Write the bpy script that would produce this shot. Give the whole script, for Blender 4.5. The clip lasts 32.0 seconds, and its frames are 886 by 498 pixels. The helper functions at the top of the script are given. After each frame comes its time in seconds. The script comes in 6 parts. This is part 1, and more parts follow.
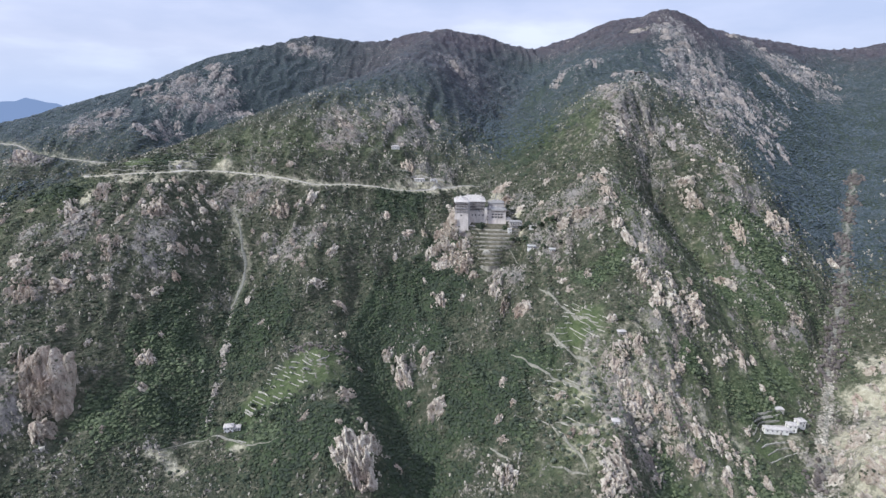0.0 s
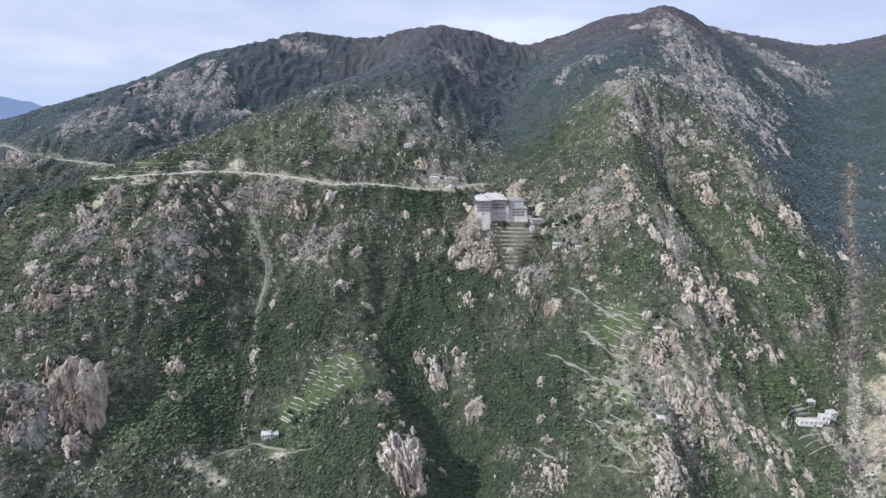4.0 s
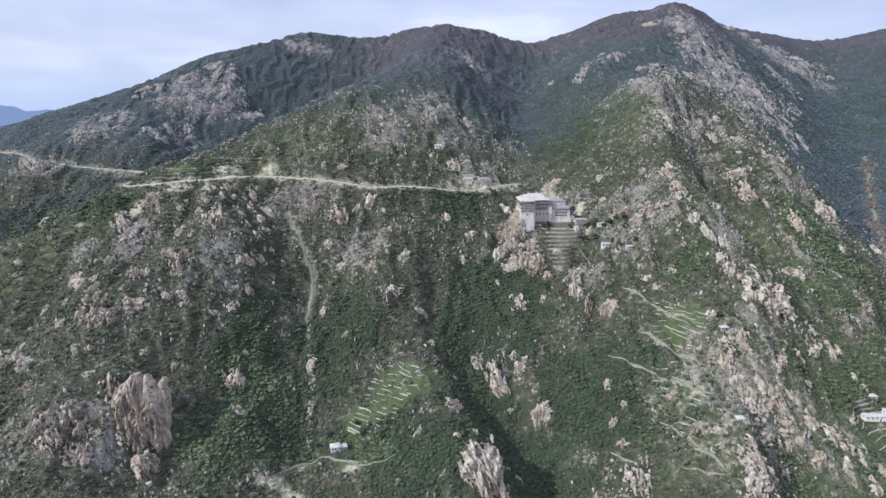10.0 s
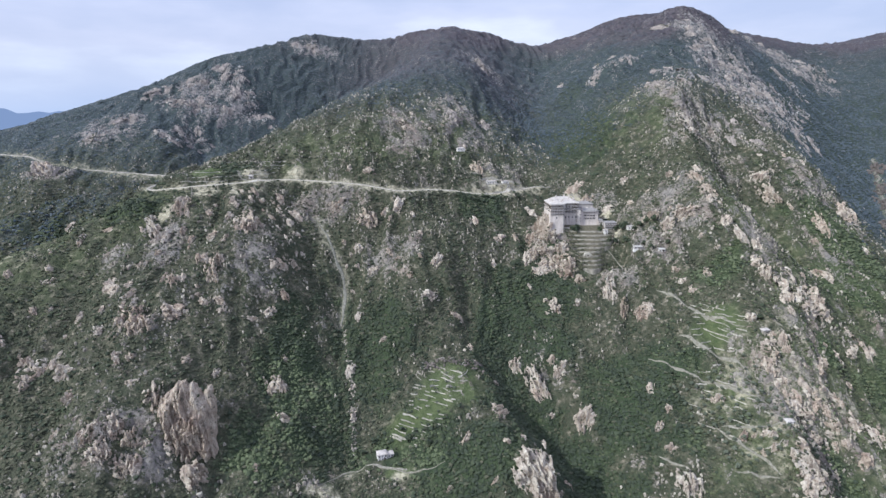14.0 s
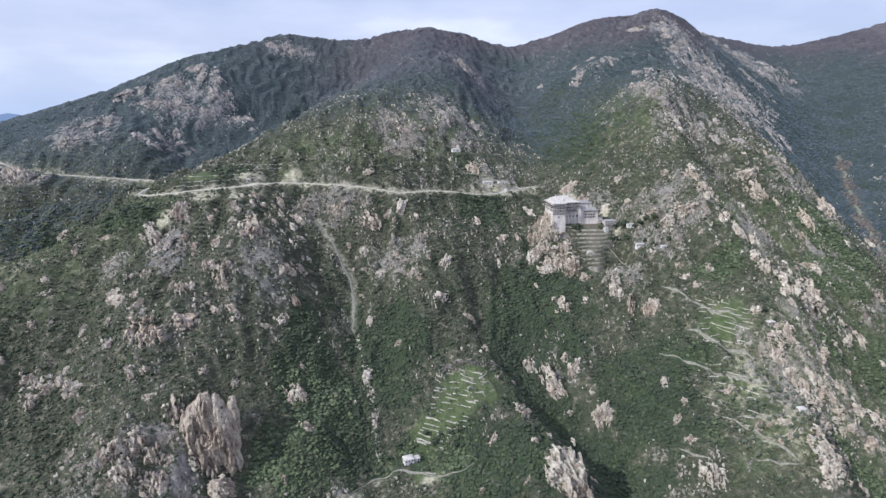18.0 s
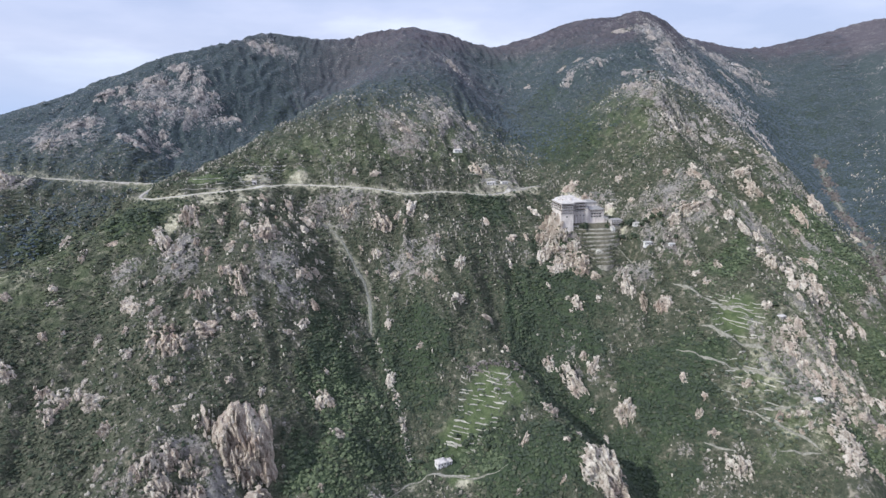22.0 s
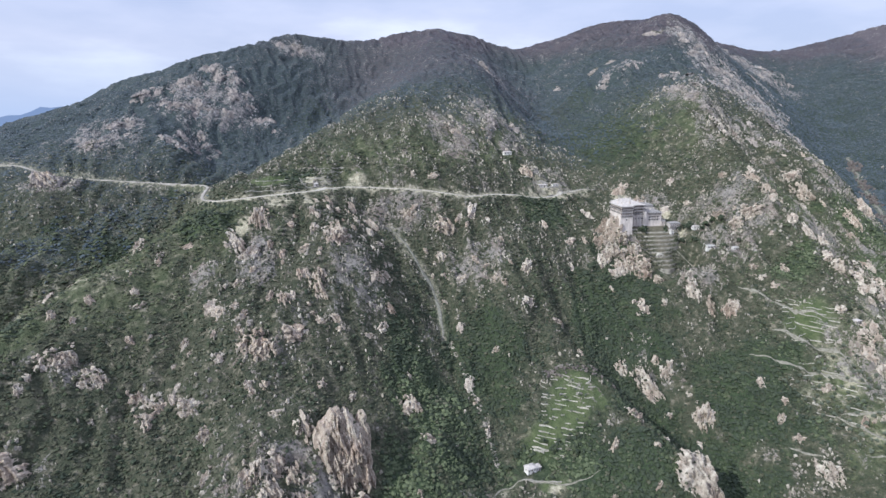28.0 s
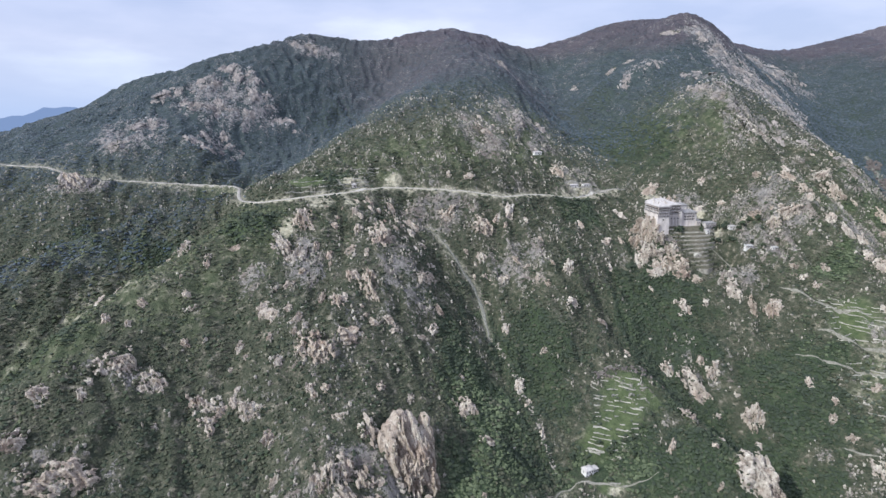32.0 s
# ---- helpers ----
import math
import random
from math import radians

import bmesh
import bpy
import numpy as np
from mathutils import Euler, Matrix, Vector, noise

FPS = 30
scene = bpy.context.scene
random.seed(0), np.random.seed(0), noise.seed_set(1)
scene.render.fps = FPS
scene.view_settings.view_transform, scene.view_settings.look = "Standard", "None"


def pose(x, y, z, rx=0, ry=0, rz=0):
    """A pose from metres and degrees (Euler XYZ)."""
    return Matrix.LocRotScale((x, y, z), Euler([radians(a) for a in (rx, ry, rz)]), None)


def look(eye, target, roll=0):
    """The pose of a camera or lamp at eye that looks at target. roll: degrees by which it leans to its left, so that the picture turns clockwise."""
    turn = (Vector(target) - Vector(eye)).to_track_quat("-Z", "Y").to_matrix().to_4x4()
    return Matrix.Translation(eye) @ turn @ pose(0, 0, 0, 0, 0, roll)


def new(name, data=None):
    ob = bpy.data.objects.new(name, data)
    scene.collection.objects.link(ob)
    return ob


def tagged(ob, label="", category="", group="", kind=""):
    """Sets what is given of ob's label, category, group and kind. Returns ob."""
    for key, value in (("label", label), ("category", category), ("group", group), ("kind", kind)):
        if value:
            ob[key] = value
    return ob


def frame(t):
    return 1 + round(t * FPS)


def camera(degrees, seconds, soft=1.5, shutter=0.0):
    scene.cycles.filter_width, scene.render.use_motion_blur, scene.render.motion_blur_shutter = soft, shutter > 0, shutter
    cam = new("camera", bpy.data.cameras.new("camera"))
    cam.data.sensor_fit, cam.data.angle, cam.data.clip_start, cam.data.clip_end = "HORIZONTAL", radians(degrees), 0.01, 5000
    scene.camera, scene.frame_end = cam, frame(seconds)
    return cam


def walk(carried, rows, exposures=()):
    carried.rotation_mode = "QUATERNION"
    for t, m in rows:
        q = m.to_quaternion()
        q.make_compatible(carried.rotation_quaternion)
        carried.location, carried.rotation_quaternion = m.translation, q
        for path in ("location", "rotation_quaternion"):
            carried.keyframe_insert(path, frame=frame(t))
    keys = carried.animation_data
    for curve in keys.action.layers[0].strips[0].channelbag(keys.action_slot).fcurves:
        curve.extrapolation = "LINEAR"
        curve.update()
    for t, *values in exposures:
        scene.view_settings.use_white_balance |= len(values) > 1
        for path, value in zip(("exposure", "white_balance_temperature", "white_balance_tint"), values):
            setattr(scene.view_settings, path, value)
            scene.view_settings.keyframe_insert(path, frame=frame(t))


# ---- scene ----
cam = camera(79.0, 32.0)
METRES, EYE, TILT, LEAN, TURN = 400.0, 460.0, -15.5, -0.9, 0.0
ROWS = [
    (0.0, 0.0, 0.0, 0.0, 0.0, 0.0, -0.0),
    (0.5, -0.0168, 0.001, 0.0009, -0.93, -0.04, 0.26),
    (1.0, -0.0344, 0.0024, 0.0021, -1.62, -0.11, 0.45),
    (1.5, -0.0507, 0.0042, 0.0038, -1.87, -0.17, 0.51),
    (2.0, -0.0667, 0.0062, 0.0058, -1.98, -0.24, 0.59),
    (2.5, -0.0825, 0.0083, 0.0067, -1.99, -0.28, 0.62),
    (3.0, -0.1, 0.0108, 0.0081, -2.02, -0.32, 0.68),
    (3.5, -0.1156, 0.0131, 0.0096, -2.04, -0.38, 0.76),
    (5.5, -0.1809, 0.0246, 0.0145, -2.6, -0.58, 1.35),
    (6.0, -0.1952, 0.0277, 0.0159, -2.73, -0.58, 1.5),
    (6.5, -0.211, 0.0308, 0.0172, -2.94, -0.58, 1.63),
    (7.0, -0.2256, 0.0335, 0.0189, -3.09, -0.61, 1.73),
    (7.5, -0.2415, 0.0365, 0.0199, -3.28, -0.62, 1.83),
    (8.0, -0.2557, 0.0392, 0.0212, -3.39, -0.63, 1.92),
    (8.5, -0.271, 0.0422, 0.0229, -3.56, -0.63, 1.97),
    (9.0, -0.2846, 0.045, 0.0246, -3.63, -0.63, 2.01),
    (9.5, -0.2996, 0.0475, 0.0255, -3.7, -0.61, 2.0),
    (10.0, -0.3128, 0.0497, 0.0264, -3.76, -0.59, 2.05),
    (10.5, -0.3285, 0.0523, 0.0277, -3.89, -0.57, 2.07),
    (11.0, -0.3443, 0.055, 0.0294, -4.09, -0.55, 2.12),
    (11.5, -0.3566, 0.0568, 0.0304, -4.16, -0.51, 2.19),
    (12.0, -0.3738, 0.0596, 0.0316, -4.39, -0.49, 2.22),
    (12.5, -0.3881, 0.0618, 0.0327, -4.52, -0.47, 2.26),
    (13.0, -0.403, 0.0641, 0.0337, -4.64, -0.44, 2.3),
    (13.5, -0.4189, 0.0667, 0.035, -4.76, -0.43, 2.28),
    (14.0, -0.4331, 0.0686, 0.0357, -4.85, -0.41, 2.28),
    (14.5, -0.4494, 0.0712, 0.037, -4.99, -0.39, 2.33),
    (16.5, -0.5093, 0.0805, 0.0408, -6.1, -0.41, 2.79),
    (17.0, -0.5248, 0.0828, 0.042, -6.97, -0.45, 3.0),
    (17.5, -0.5403, 0.0854, 0.0429, -7.97, -0.49, 3.24),
    (18.0, -0.555, 0.0881, 0.0445, -8.7, -0.55, 3.45),
    (18.5, -0.5701, 0.0909, 0.0459, -9.47, -0.62, 3.66),
    (19.0, -0.5852, 0.0941, 0.0472, -10.29, -0.67, 3.86),
    (19.5, -0.6014, 0.0978, 0.0483, -11.08, -0.7, 4.05),
    (20.0, -0.6161, 0.1013, 0.0498, -11.42, -0.73, 4.13),
    (20.5, -0.6304, 0.1047, 0.0511, -11.6, -0.74, 4.19),
    (21.0, -0.6459, 0.1089, 0.0524, -11.77, -0.73, 4.22),
    (21.5, -0.6615, 0.113, 0.0542, -11.88, -0.75, 4.23),
    (22.0, -0.6753, 0.1165, 0.0557, -11.91, -0.75, 4.26),
    (22.5, -0.6915, 0.1211, 0.0573, -11.97, -0.74, 4.25),
    (23.0, -0.7067, 0.1253, 0.0588, -11.97, -0.72, 4.24),
    (23.5, -0.7212, 0.1292, 0.0604, -12.01, -0.71, 4.27),
    (24.0, -0.7361, 0.1333, 0.0624, -12.1, -0.71, 4.31),
    (24.5, -0.7523, 0.138, 0.0635, -12.17, -0.68, 4.31),
    (25.0, -0.7666, 0.1418, 0.0654, -12.15, -0.67, 4.29),
    (25.5, -0.7807, 0.1456, 0.0671, -12.16, -0.67, 4.25),
    (27.5, -0.8427, 0.1609, 0.0731, -12.15, -0.63, 4.12),
    (28.0, -0.8586, 0.1647, 0.0743, -12.12, -0.63, 4.11),
    (28.5, -0.8746, 0.1689, 0.0757, -12.08, -0.66, 4.08),
    (29.0, -0.8871, 0.1719, 0.0778, -11.98, -0.71, 4.06),
    (29.5, -0.9032, 0.1763, 0.0789, -12.07, -0.71, 4.05),
    (30.0, -0.9191, 0.1808, 0.0801, -12.2, -0.73, 4.05),
    (30.5, -0.9334, 0.1848, 0.0817, -12.4, -0.77, 4.08),
    (31.0, -0.9489, 0.1891, 0.0833, -12.57, -0.79, 4.12),
    (31.5, -0.9629, 0.193, 0.0849, -12.49, -0.76, 4.22),
    (32.0, -0.975, 0.196, 0.0869, -12.38, -0.71, 4.29),
]
walk(cam, [(t, pose(0, 0, EYE, TILT, LEAN, TURN) @ pose(METRES * x, METRES * y, METRES * z, 90 + pitch, roll, yaw)) for t, x, y, z, yaw, pitch, roll in ROWS],
     [(0.0, 0.33, 5780.0, 8.0), (32.0, 0.33, 5780.0, 8.0)])

# ---- world, sun and exposure ----
SUN_EL, SUN_AZ = 37.0, 248.0      # degrees; azimuth clockwise from +y
world = bpy.data.worlds.new("sky")
scene.world = world
world.use_nodes = True
wn, wl = world.node_tree.nodes, world.node_tree.links
wn.clear()
w_out = wn.new("ShaderNodeOutputWorld")
w_bg = wn.new("ShaderNodeBackground")
w_sky = wn.new("ShaderNodeTexSky")
w_sky.sky_type = "NISHITA"
w_sky.sun_disc = False
w_sky.sun_elevation = radians(SUN_EL)
w_sky.sun_rotation = radians(SUN_AZ)
w_sky.altitude = 400
w_scale = wn.new("ShaderNodeVectorMath")
w_scale.operation = "SCALE"
w_scale.inputs["Scale"].default_value = 0.10
w_co = wn.new("ShaderNodeTexCoord")
w_map = wn.new("ShaderNodeMapping")
w_map.inputs["Scale"].default_value = (1.0, 1.0, 3.6)
w_map.inputs["Location"].default_value = (0.35, 0.2, 0.4)
w_noise = wn.new("ShaderNodeTexNoise")
w_noise.inputs["Scale"].default_value = 2.6
w_noise.inputs["Detail"].default_value = 6.0
w_noise.inputs["Roughness"].default_value = 0.52
w_ramp = wn.new("ShaderNodeValToRGB")
w_ramp.color_ramp.elements[0].position = 0.36
w_ramp.color_ramp.elements[0].color = (0.46, 0.487, 0.63, 1)
w_ramp.color_ramp.elements[1].position = 0.54
w_ramp.color_ramp.elements[1].color = (0.58, 0.582, 0.705, 1)
w_white = w_ramp.color_ramp.elements.new(0.66)
w_white.color = (0.725, 0.722, 0.80, 1)
w_mix = wn.new("ShaderNodeMix")
w_mix.data_type = "RGBA"
w_mix.inputs["Factor"].default_value = 0.90
wl.new(w_co.outputs["Generated"], w_map.inputs["Vector"])
wl.new(w_map.outputs["Vector"], w_noise.inputs["Vector"])
wl.new(w_noise.outputs["Fac"], w_ramp.inputs["Fac"])
wl.new(w_sky.outputs["Color"], w_scale.inputs[0])
wl.new(w_scale.outputs["Vector"], w_mix.inputs["A"])
wl.new(w_ramp.outputs["Color"], w_mix.inputs["B"])
w_sep = wn.new("ShaderNodeSeparateXYZ")
w_up = wn.new("ShaderNodeMapRange")          # a cloudy sky is brighter overhead than at its rim
w_up.inputs["From Min"].default_value, w_up.inputs["From Max"].default_value = 0.05, 0.9
w_up.inputs["To Min"].default_value, w_up.inputs["To Max"].default_value = 1.0, 1.5
w_over = wn.new("ShaderNodeVectorMath")
w_over.operation = "SCALE"
wl.new(w_co.outputs["Generated"], w_sep.inputs[0])
wl.new(w_sep.outputs["Z"], w_up.inputs["Value"])
w_rim = wn.new("ShaderNodeMapRange")         # clear bluish air under the clouds, close to the horizon
w_rim.inputs["From Min"].default_value, w_rim.inputs["From Max"].default_value = -0.02, 0.085
w_rim.inputs["To Min"].default_value, w_rim.inputs["To Max"].default_value = 0.65, 0.0
w_low = wn.new("ShaderNodeMix")
w_low.data_type = "RGBA"
w_low.inputs["B"].default_value = (0.43, 0.52, 0.70, 1)
wl.new(w_sep.outputs["Z"], w_rim.inputs["Value"])
wl.new(w_rim.outputs["Result"], w_low.inputs["Factor"])
wl.new(w_mix.outputs["Result"], w_low.inputs["A"])
wl.new(w_low.outputs["Result"], w_over.inputs[0])
wl.new(w_up.outputs["Result"], w_over.inputs["Scale"])
wl.new(w_over.outputs["Vector"], w_bg.inputs["Color"])
wl.new(w_bg.outputs["Background"], w_out.inputs["Surface"])
w_bg.inputs["Strength"].default_value = 1.0

sun_data = bpy.data.lights.new("sun", "SUN")
sun_data.energy = 3.4
sun_data.angle = radians(1.5)
sun_data.color = (1.0, 0.95, 0.85)
sun = new("sun", sun_data)
_az, _el = radians(SUN_AZ), radians(SUN_EL)
_from = Vector((math.sin(_az) * math.cos(_el), math.cos(_az) * math.cos(_el), math.sin(_el)))
sun.matrix_world = look(_from * 1000, (0, 0, 0))


# ---- numbers from noise ----
def _hash(ix, iy, seed):
    h = (ix.astype(np.int64) * 374761393 + iy.astype(np.int64) * 668265263 + seed * 2147483647) & 0xFFFFFFFF
    h = ((h ^ (h >> 13)) * 1274126177) & 0xFFFFFFFF
    return ((h ^ (h >> 16)) & 0xFFFFFF) / float(0xFFFFFF)


def vnoise(x, y, seed=0):
    """Gradient noise, about -1 to 1."""
    x, y = np.asarray(x, float), np.asarray(y, float)
    x0, y0 = np.floor(x), np.floor(y)
    fx, fy = x - x0, y - y0
    u, v = fx * fx * fx * (fx * (fx * 6 - 15) + 10), fy * fy * fy * (fy * (fy * 6 - 15) + 10)
    out = 0
    for dx, wx in ((0, 1 - u), (1, u)):
        for dy, wy in ((0, 1 - v), (1, v)):
            a = _hash(x0 + dx, y0 + dy, seed) * 2 * np.pi
            out = out + wx * wy * (np.cos(a) * (fx - dx) + np.sin(a) * (fy - dy))
    return out * 1.5


def fbm(x, y, octaves=4, seed=0, gain=0.5):
    out, amp, tot = 0, 1.0, 0.0
    for k in range(octaves):
        out = out + amp * vnoise(x * 2 ** k, y * 2 ** k, seed + 17 * k)
        tot += amp
        amp *= gain
    return out / tot


def smooth(a, b, x):
    t = np.clip((np.asarray(x, float) - a) / (b - a), 0, 1)
    return t * t * (3 - 2 * t)


# ---- the plan of the land: crests, spurs, valleys and slopes, as lines of x, y, height ----
LAND = {}
LAND["back_crest_west"] = [(-1500, 1100, 320), (-1100, 1210, 375), (-978, 1250, 392), (-892, 1330, 430), (-756, 1450, 484), (-661, 1500, 540),
                        (-551, 1570, 580), (-395, 1709, 636), (-300, 1750, 630), (-202, 1800, 622)]
LAND["back_crest_mid"] = [(-202, 1800, 622), (-117, 1720, 642), (7, 1683, 656), (134, 1720, 640), (278, 1790, 609), (368, 1750, 636),
                       (444, 1550, 666), (493, 1450, 661), (508, 1319, 662)]
LAND["back_crest_east"] = [(508, 1319, 664), (549, 1330, 655), (592, 1340, 640), (640, 1420, 632), (879, 1700, 653), (1080, 1800, 645), (1301, 1900, 624), (1430, 1900, 640),
                        (1535, 1760, 694), (1660, 1750, 724), (1820, 1700, 745)]
LAND["road_spur_crest"] = [(7, 1683, 656), (-60, 1400, 588), (-133, 1173, 515), (-226, 1090, 478), (-296, 1000, 442), (-351, 900, 412),
                        (-389, 785, 384), (-420, 695, 364)]
LAND["road_spur_nose"] = [(-420, 695, 364), (-449, 690, 357), (-490, 668, 342), (-524, 650, 326), (-556, 607, 311), (-579, 573, 297), (-602, 530, 283), (-640, 450, 235),
                       (-660, 330, 180)]
LAND["back_spur"] = [(-456, 712, 364), (-484, 745, 358), (-543, 752, 345), (-590, 744, 337), (-642, 725, 319), (-688, 700, 305), (-740, 672, 286),
                  (-820, 610, 255), (-900, 500, 205)]
LAND["nose_back"] = [(-505, 694, 312), (-542, 670, 290), (-577, 634, 274), (-604, 592, 260), (-642, 542, 238)]
LAND["far_ridge"] = [(-1500, 2150, 300), (-1140, 2100, 385), (-1025, 2100, 452), (-962, 2100, 490), (-907, 2100, 520), (-781, 2100, 545), (-600, 2080, 545)]
LAND["far_dip"] = [(-1400, 1600, 250), (-1100, 1650, 330), (-950, 1700, 390), (-760, 1740, 465), (-600, 1760, 535)]
LAND["west_valley"] = [(-190, 1560, 520), (-240, 1400, 455), (-310, 1260, 408), (-385, 1130, 368), (-450, 1030, 340), (-520, 930, 312), (-590, 850, 282),
                    (-680, 790, 252), (-790, 740, 225), (-920, 660, 190), (-1080, 540, 150)]
LAND["west_slope"] = [(-1100, 900, 300), (-900, 950, 335), (-779, 1013, 363), (-682, 1042, 385), (-577, 1032, 380), (-597, 1142, 414),
                   (-479, 1251, 434), (-480, 1300, 470), (-377, 1621, 587)]
LAND["road_shelf"] = [(-435, 688, 361), (-400, 681, 363), (-342, 708, 364), (-305, 729, 362), (-263, 731, 360), (-204, 712, 355),
                   (-169, 709, 350), (-116, 739, 347), (-43, 769, 337), (23, 794, 334)]
LAND["slope_over_road"] = [(-330, 770, 386), (-191, 803, 405), (-95, 916, 430), (-18, 1160, 521), (-10, 1400, 580)]
LAND["slope_of_upper_house"] = [(-51, 800, 362), (-69, 843, 386), (-80, 941, 440)]
LAND["west_rib"] = [(-376, 669, 360), (-395, 637, 341), (-383, 549, 298), (-373, 500, 275), (-351, 456, 245), (-343, 425, 222),
                 (-326, 391, 186), (-310, 330, 150)]
LAND["west_flank"] = [(-468, 549, 289), (-417, 478, 268), (-406, 415, 234), (-376, 384, 218), (-380, 330, 185)]
LAND["west_low"] = [(-514, 508, 267), (-504, 488, 254), (-548, 418, 229), (-560, 330, 180)]
LAND["gully"] = [(-300, 715, 346), (-262, 676, 316), (-241, 630, 279), (-231, 597, 254), (-231, 563, 234), (-217, 490, 196), (-213, 441, 173),
              (-220, 390, 156), (-230, 320, 130)]
LAND["gully_side"] = [(-283, 576, 281), (-290, 500, 238), (-288, 427, 197), (-290, 370, 172)]
LAND["middle_spur"] = [(-178, 690, 334), (-163, 642, 305), (-126, 595, 279), (-124, 548, 246), (-110, 483, 219), (-116, 466, 207),
                    (-111, 418, 186), (-62, 387, 178), (-60, 330, 145)]
LAND["house_shelf"] = [(-189, 528, 231), (-180, 470, 196), (-186, 430, 172), (-150, 400, 168)]
LAND["monks_valley"] = [(240, 1600, 540), (190, 1350, 470), (130, 1120, 410), (98, 968, 370), (80, 894, 358), (40, 820, 330), (22, 768, 318),
                     (-25, 657, 279), (-48, 601, 246), (-60, 545, 211), (-62, 504, 188), (-45, 465, 164), (-31, 432, 148), (-12, 388, 130),
                     (0, 330, 108)]
LAND["monastery_spur"] = [(262, 797, 425), (200, 745, 376), (130, 715, 332), (70, 695, 309), (50, 640, 290), (55, 605, 269), (78, 545, 241),
                       (80, 530, 231), (60, 480, 205), (40, 430, 180), (30, 380, 158)]
LAND["under_monastery"] = [(17, 681, 296), (0, 625, 262), (0, 565, 236), (-12, 498, 199), (-11, 450, 170)]
LAND["east_of_monastery"] = [(110, 640, 310), (115, 568, 279), (105, 458, 212)]
LAND["peak_spur"] = [(508, 1319, 662), (480, 1200, 588), (430, 1090, 524), (330, 960, 490), (279, 878, 470), (266, 795, 416), (197, 648, 368),
                  (203, 632, 361), (197, 561, 305), (167, 540, 283), (169, 465, 250), (158, 390, 204), (140, 363, 197), (130, 320, 172)]
LAND["shoulder"] = [(194, 1145, 492), (240, 1105, 505), (330, 1030, 500)]
LAND["east_slope"] = [(203, 632, 361), (236, 593, 326), (265, 560, 286), (289, 529, 244), (315, 480, 200)]
LAND["east_gully"] = [(330, 860, 408), (300, 780, 350), (288, 700, 306), (302, 645, 281), (322, 590, 255), (338, 540, 222), (350, 490, 188)]
LAND["cliff_spur"] = [(508, 1319, 662), (500, 1190, 570), (472, 1101, 510), (538, 1065, 466), (483, 941, 417), (423, 768, 370), (339, 718, 349),
                   (388, 665, 304), (390, 560, 235)]
LAND["east_valley"] = [(1120, 1650, 560), (900, 1200, 400), (787, 1019, 327), (665, 856, 272), (497, 630, 232), (446, 563, 205), (389, 485, 178),
                    (355, 438, 160), (320, 380, 146), (300, 330, 130)]
LAND["far_cliff"] = [(1050, 1482, 507), (1024, 1513, 540)]
LAND["east_side"] = [(1575, 1800, 690), (1350, 1400, 630), (1100, 1150, 520), (950, 1000, 420), (800, 830, 350), (620, 600, 275), (520, 510, 225),
                  (420, 474, 191), (384, 441, 169)]
LAND["near_east"] = [(650, 500, 320), (520, 430, 250), (400, 400, 195), (350, 372, 182)]
LAND["outer_north"] = [(-1800, 1700, 150), (-800, 2400, 250), (0, 2600, 320), (900, 2700, 330), (1900, 2500, 380), (2300, 1500, 420)]
LAND["outer_south"] = [(2000, 600, 330), (1100, 200, 250), (600, 150, 170), (300, 150, 70), (0, 150, 60), (-300, 150, 60), (-700, 150, 80),
                    (-1100, 300, 110), (-1700, 600, 120)]
LAND["outer_shore"] = [(-2000, -200, 0), (-800, -300, 0), (0, -300, 0), (800, -300, 0), (2000, -200, 60)]


LAND["rib_cleft"] = [(172, 404, 192), (180, 378, 162), (186, 350, 142), (190, 320, 122)]
# single heights on the open slopes
SLOPE_WEST = [(-558, 1120, 371), (-464, 1261, 424), (-518, 1350, 510), (-321, 599, 323), (-347, 532, 289), (-268, 431, 198), (-489, 480, 246),
              (-429, 420, 221), (-383, 511, 299), (-205, 810, 420), (-132, 494, 214), (-113, 568, 241), (-717, 909, 333), (-648, 642, 307),
              (-579, 462, 269), (-570, 440, 257)]
SLOPE_EAST = [(-66, 855, 377), (-78, 902, 428), (-87, 428, 198), (129, 520, 247), (115, 384, 186), (250, 800, 412), (308, 772, 385), (173, 1161, 472),
              (219, 511, 279), (989, 1531, 546), (260, 1112, 523), (218, 372, 163), (226, 404, 184), (266, 450, 195)]


def _spread(line, step=45.0):
    out = []
    for a, b in zip(line, line[1:]):
        a, b = np.array(a, float), np.array(b, float)
        n = max(1, int(np.hypot(*(b - a)[:2]) / step))
        out += [a + (b - a) * k / n for k in range(n)]
    return out + [np.array(line[-1], float)]


_nodes = np.array([p for line in LAND.values() for p in _spread(line)] + [np.array(p, float) for p in SLOPE_WEST + SLOPE_EAST])
_soft = 16.0
_d = np.sqrt(((_nodes[:, None, :2] - _nodes[None, :, :2]) ** 2).sum(2) + _soft ** 2)
_n = len(_nodes)
_A = np.zeros((_n + 3, _n + 3))
_A[:_n, :_n] = -_d + 4.0 * np.eye(_n)
_A[:_n, _n] = _A[_n, :_n] = 1
_A[:_n, _n + 1:] = _nodes[:, :2]
_A[_n + 1:, :_n] = _nodes[:, :2].T
_w = np.linalg.solve(_A, np.r_[_nodes[:, 2], 0, 0, 0])


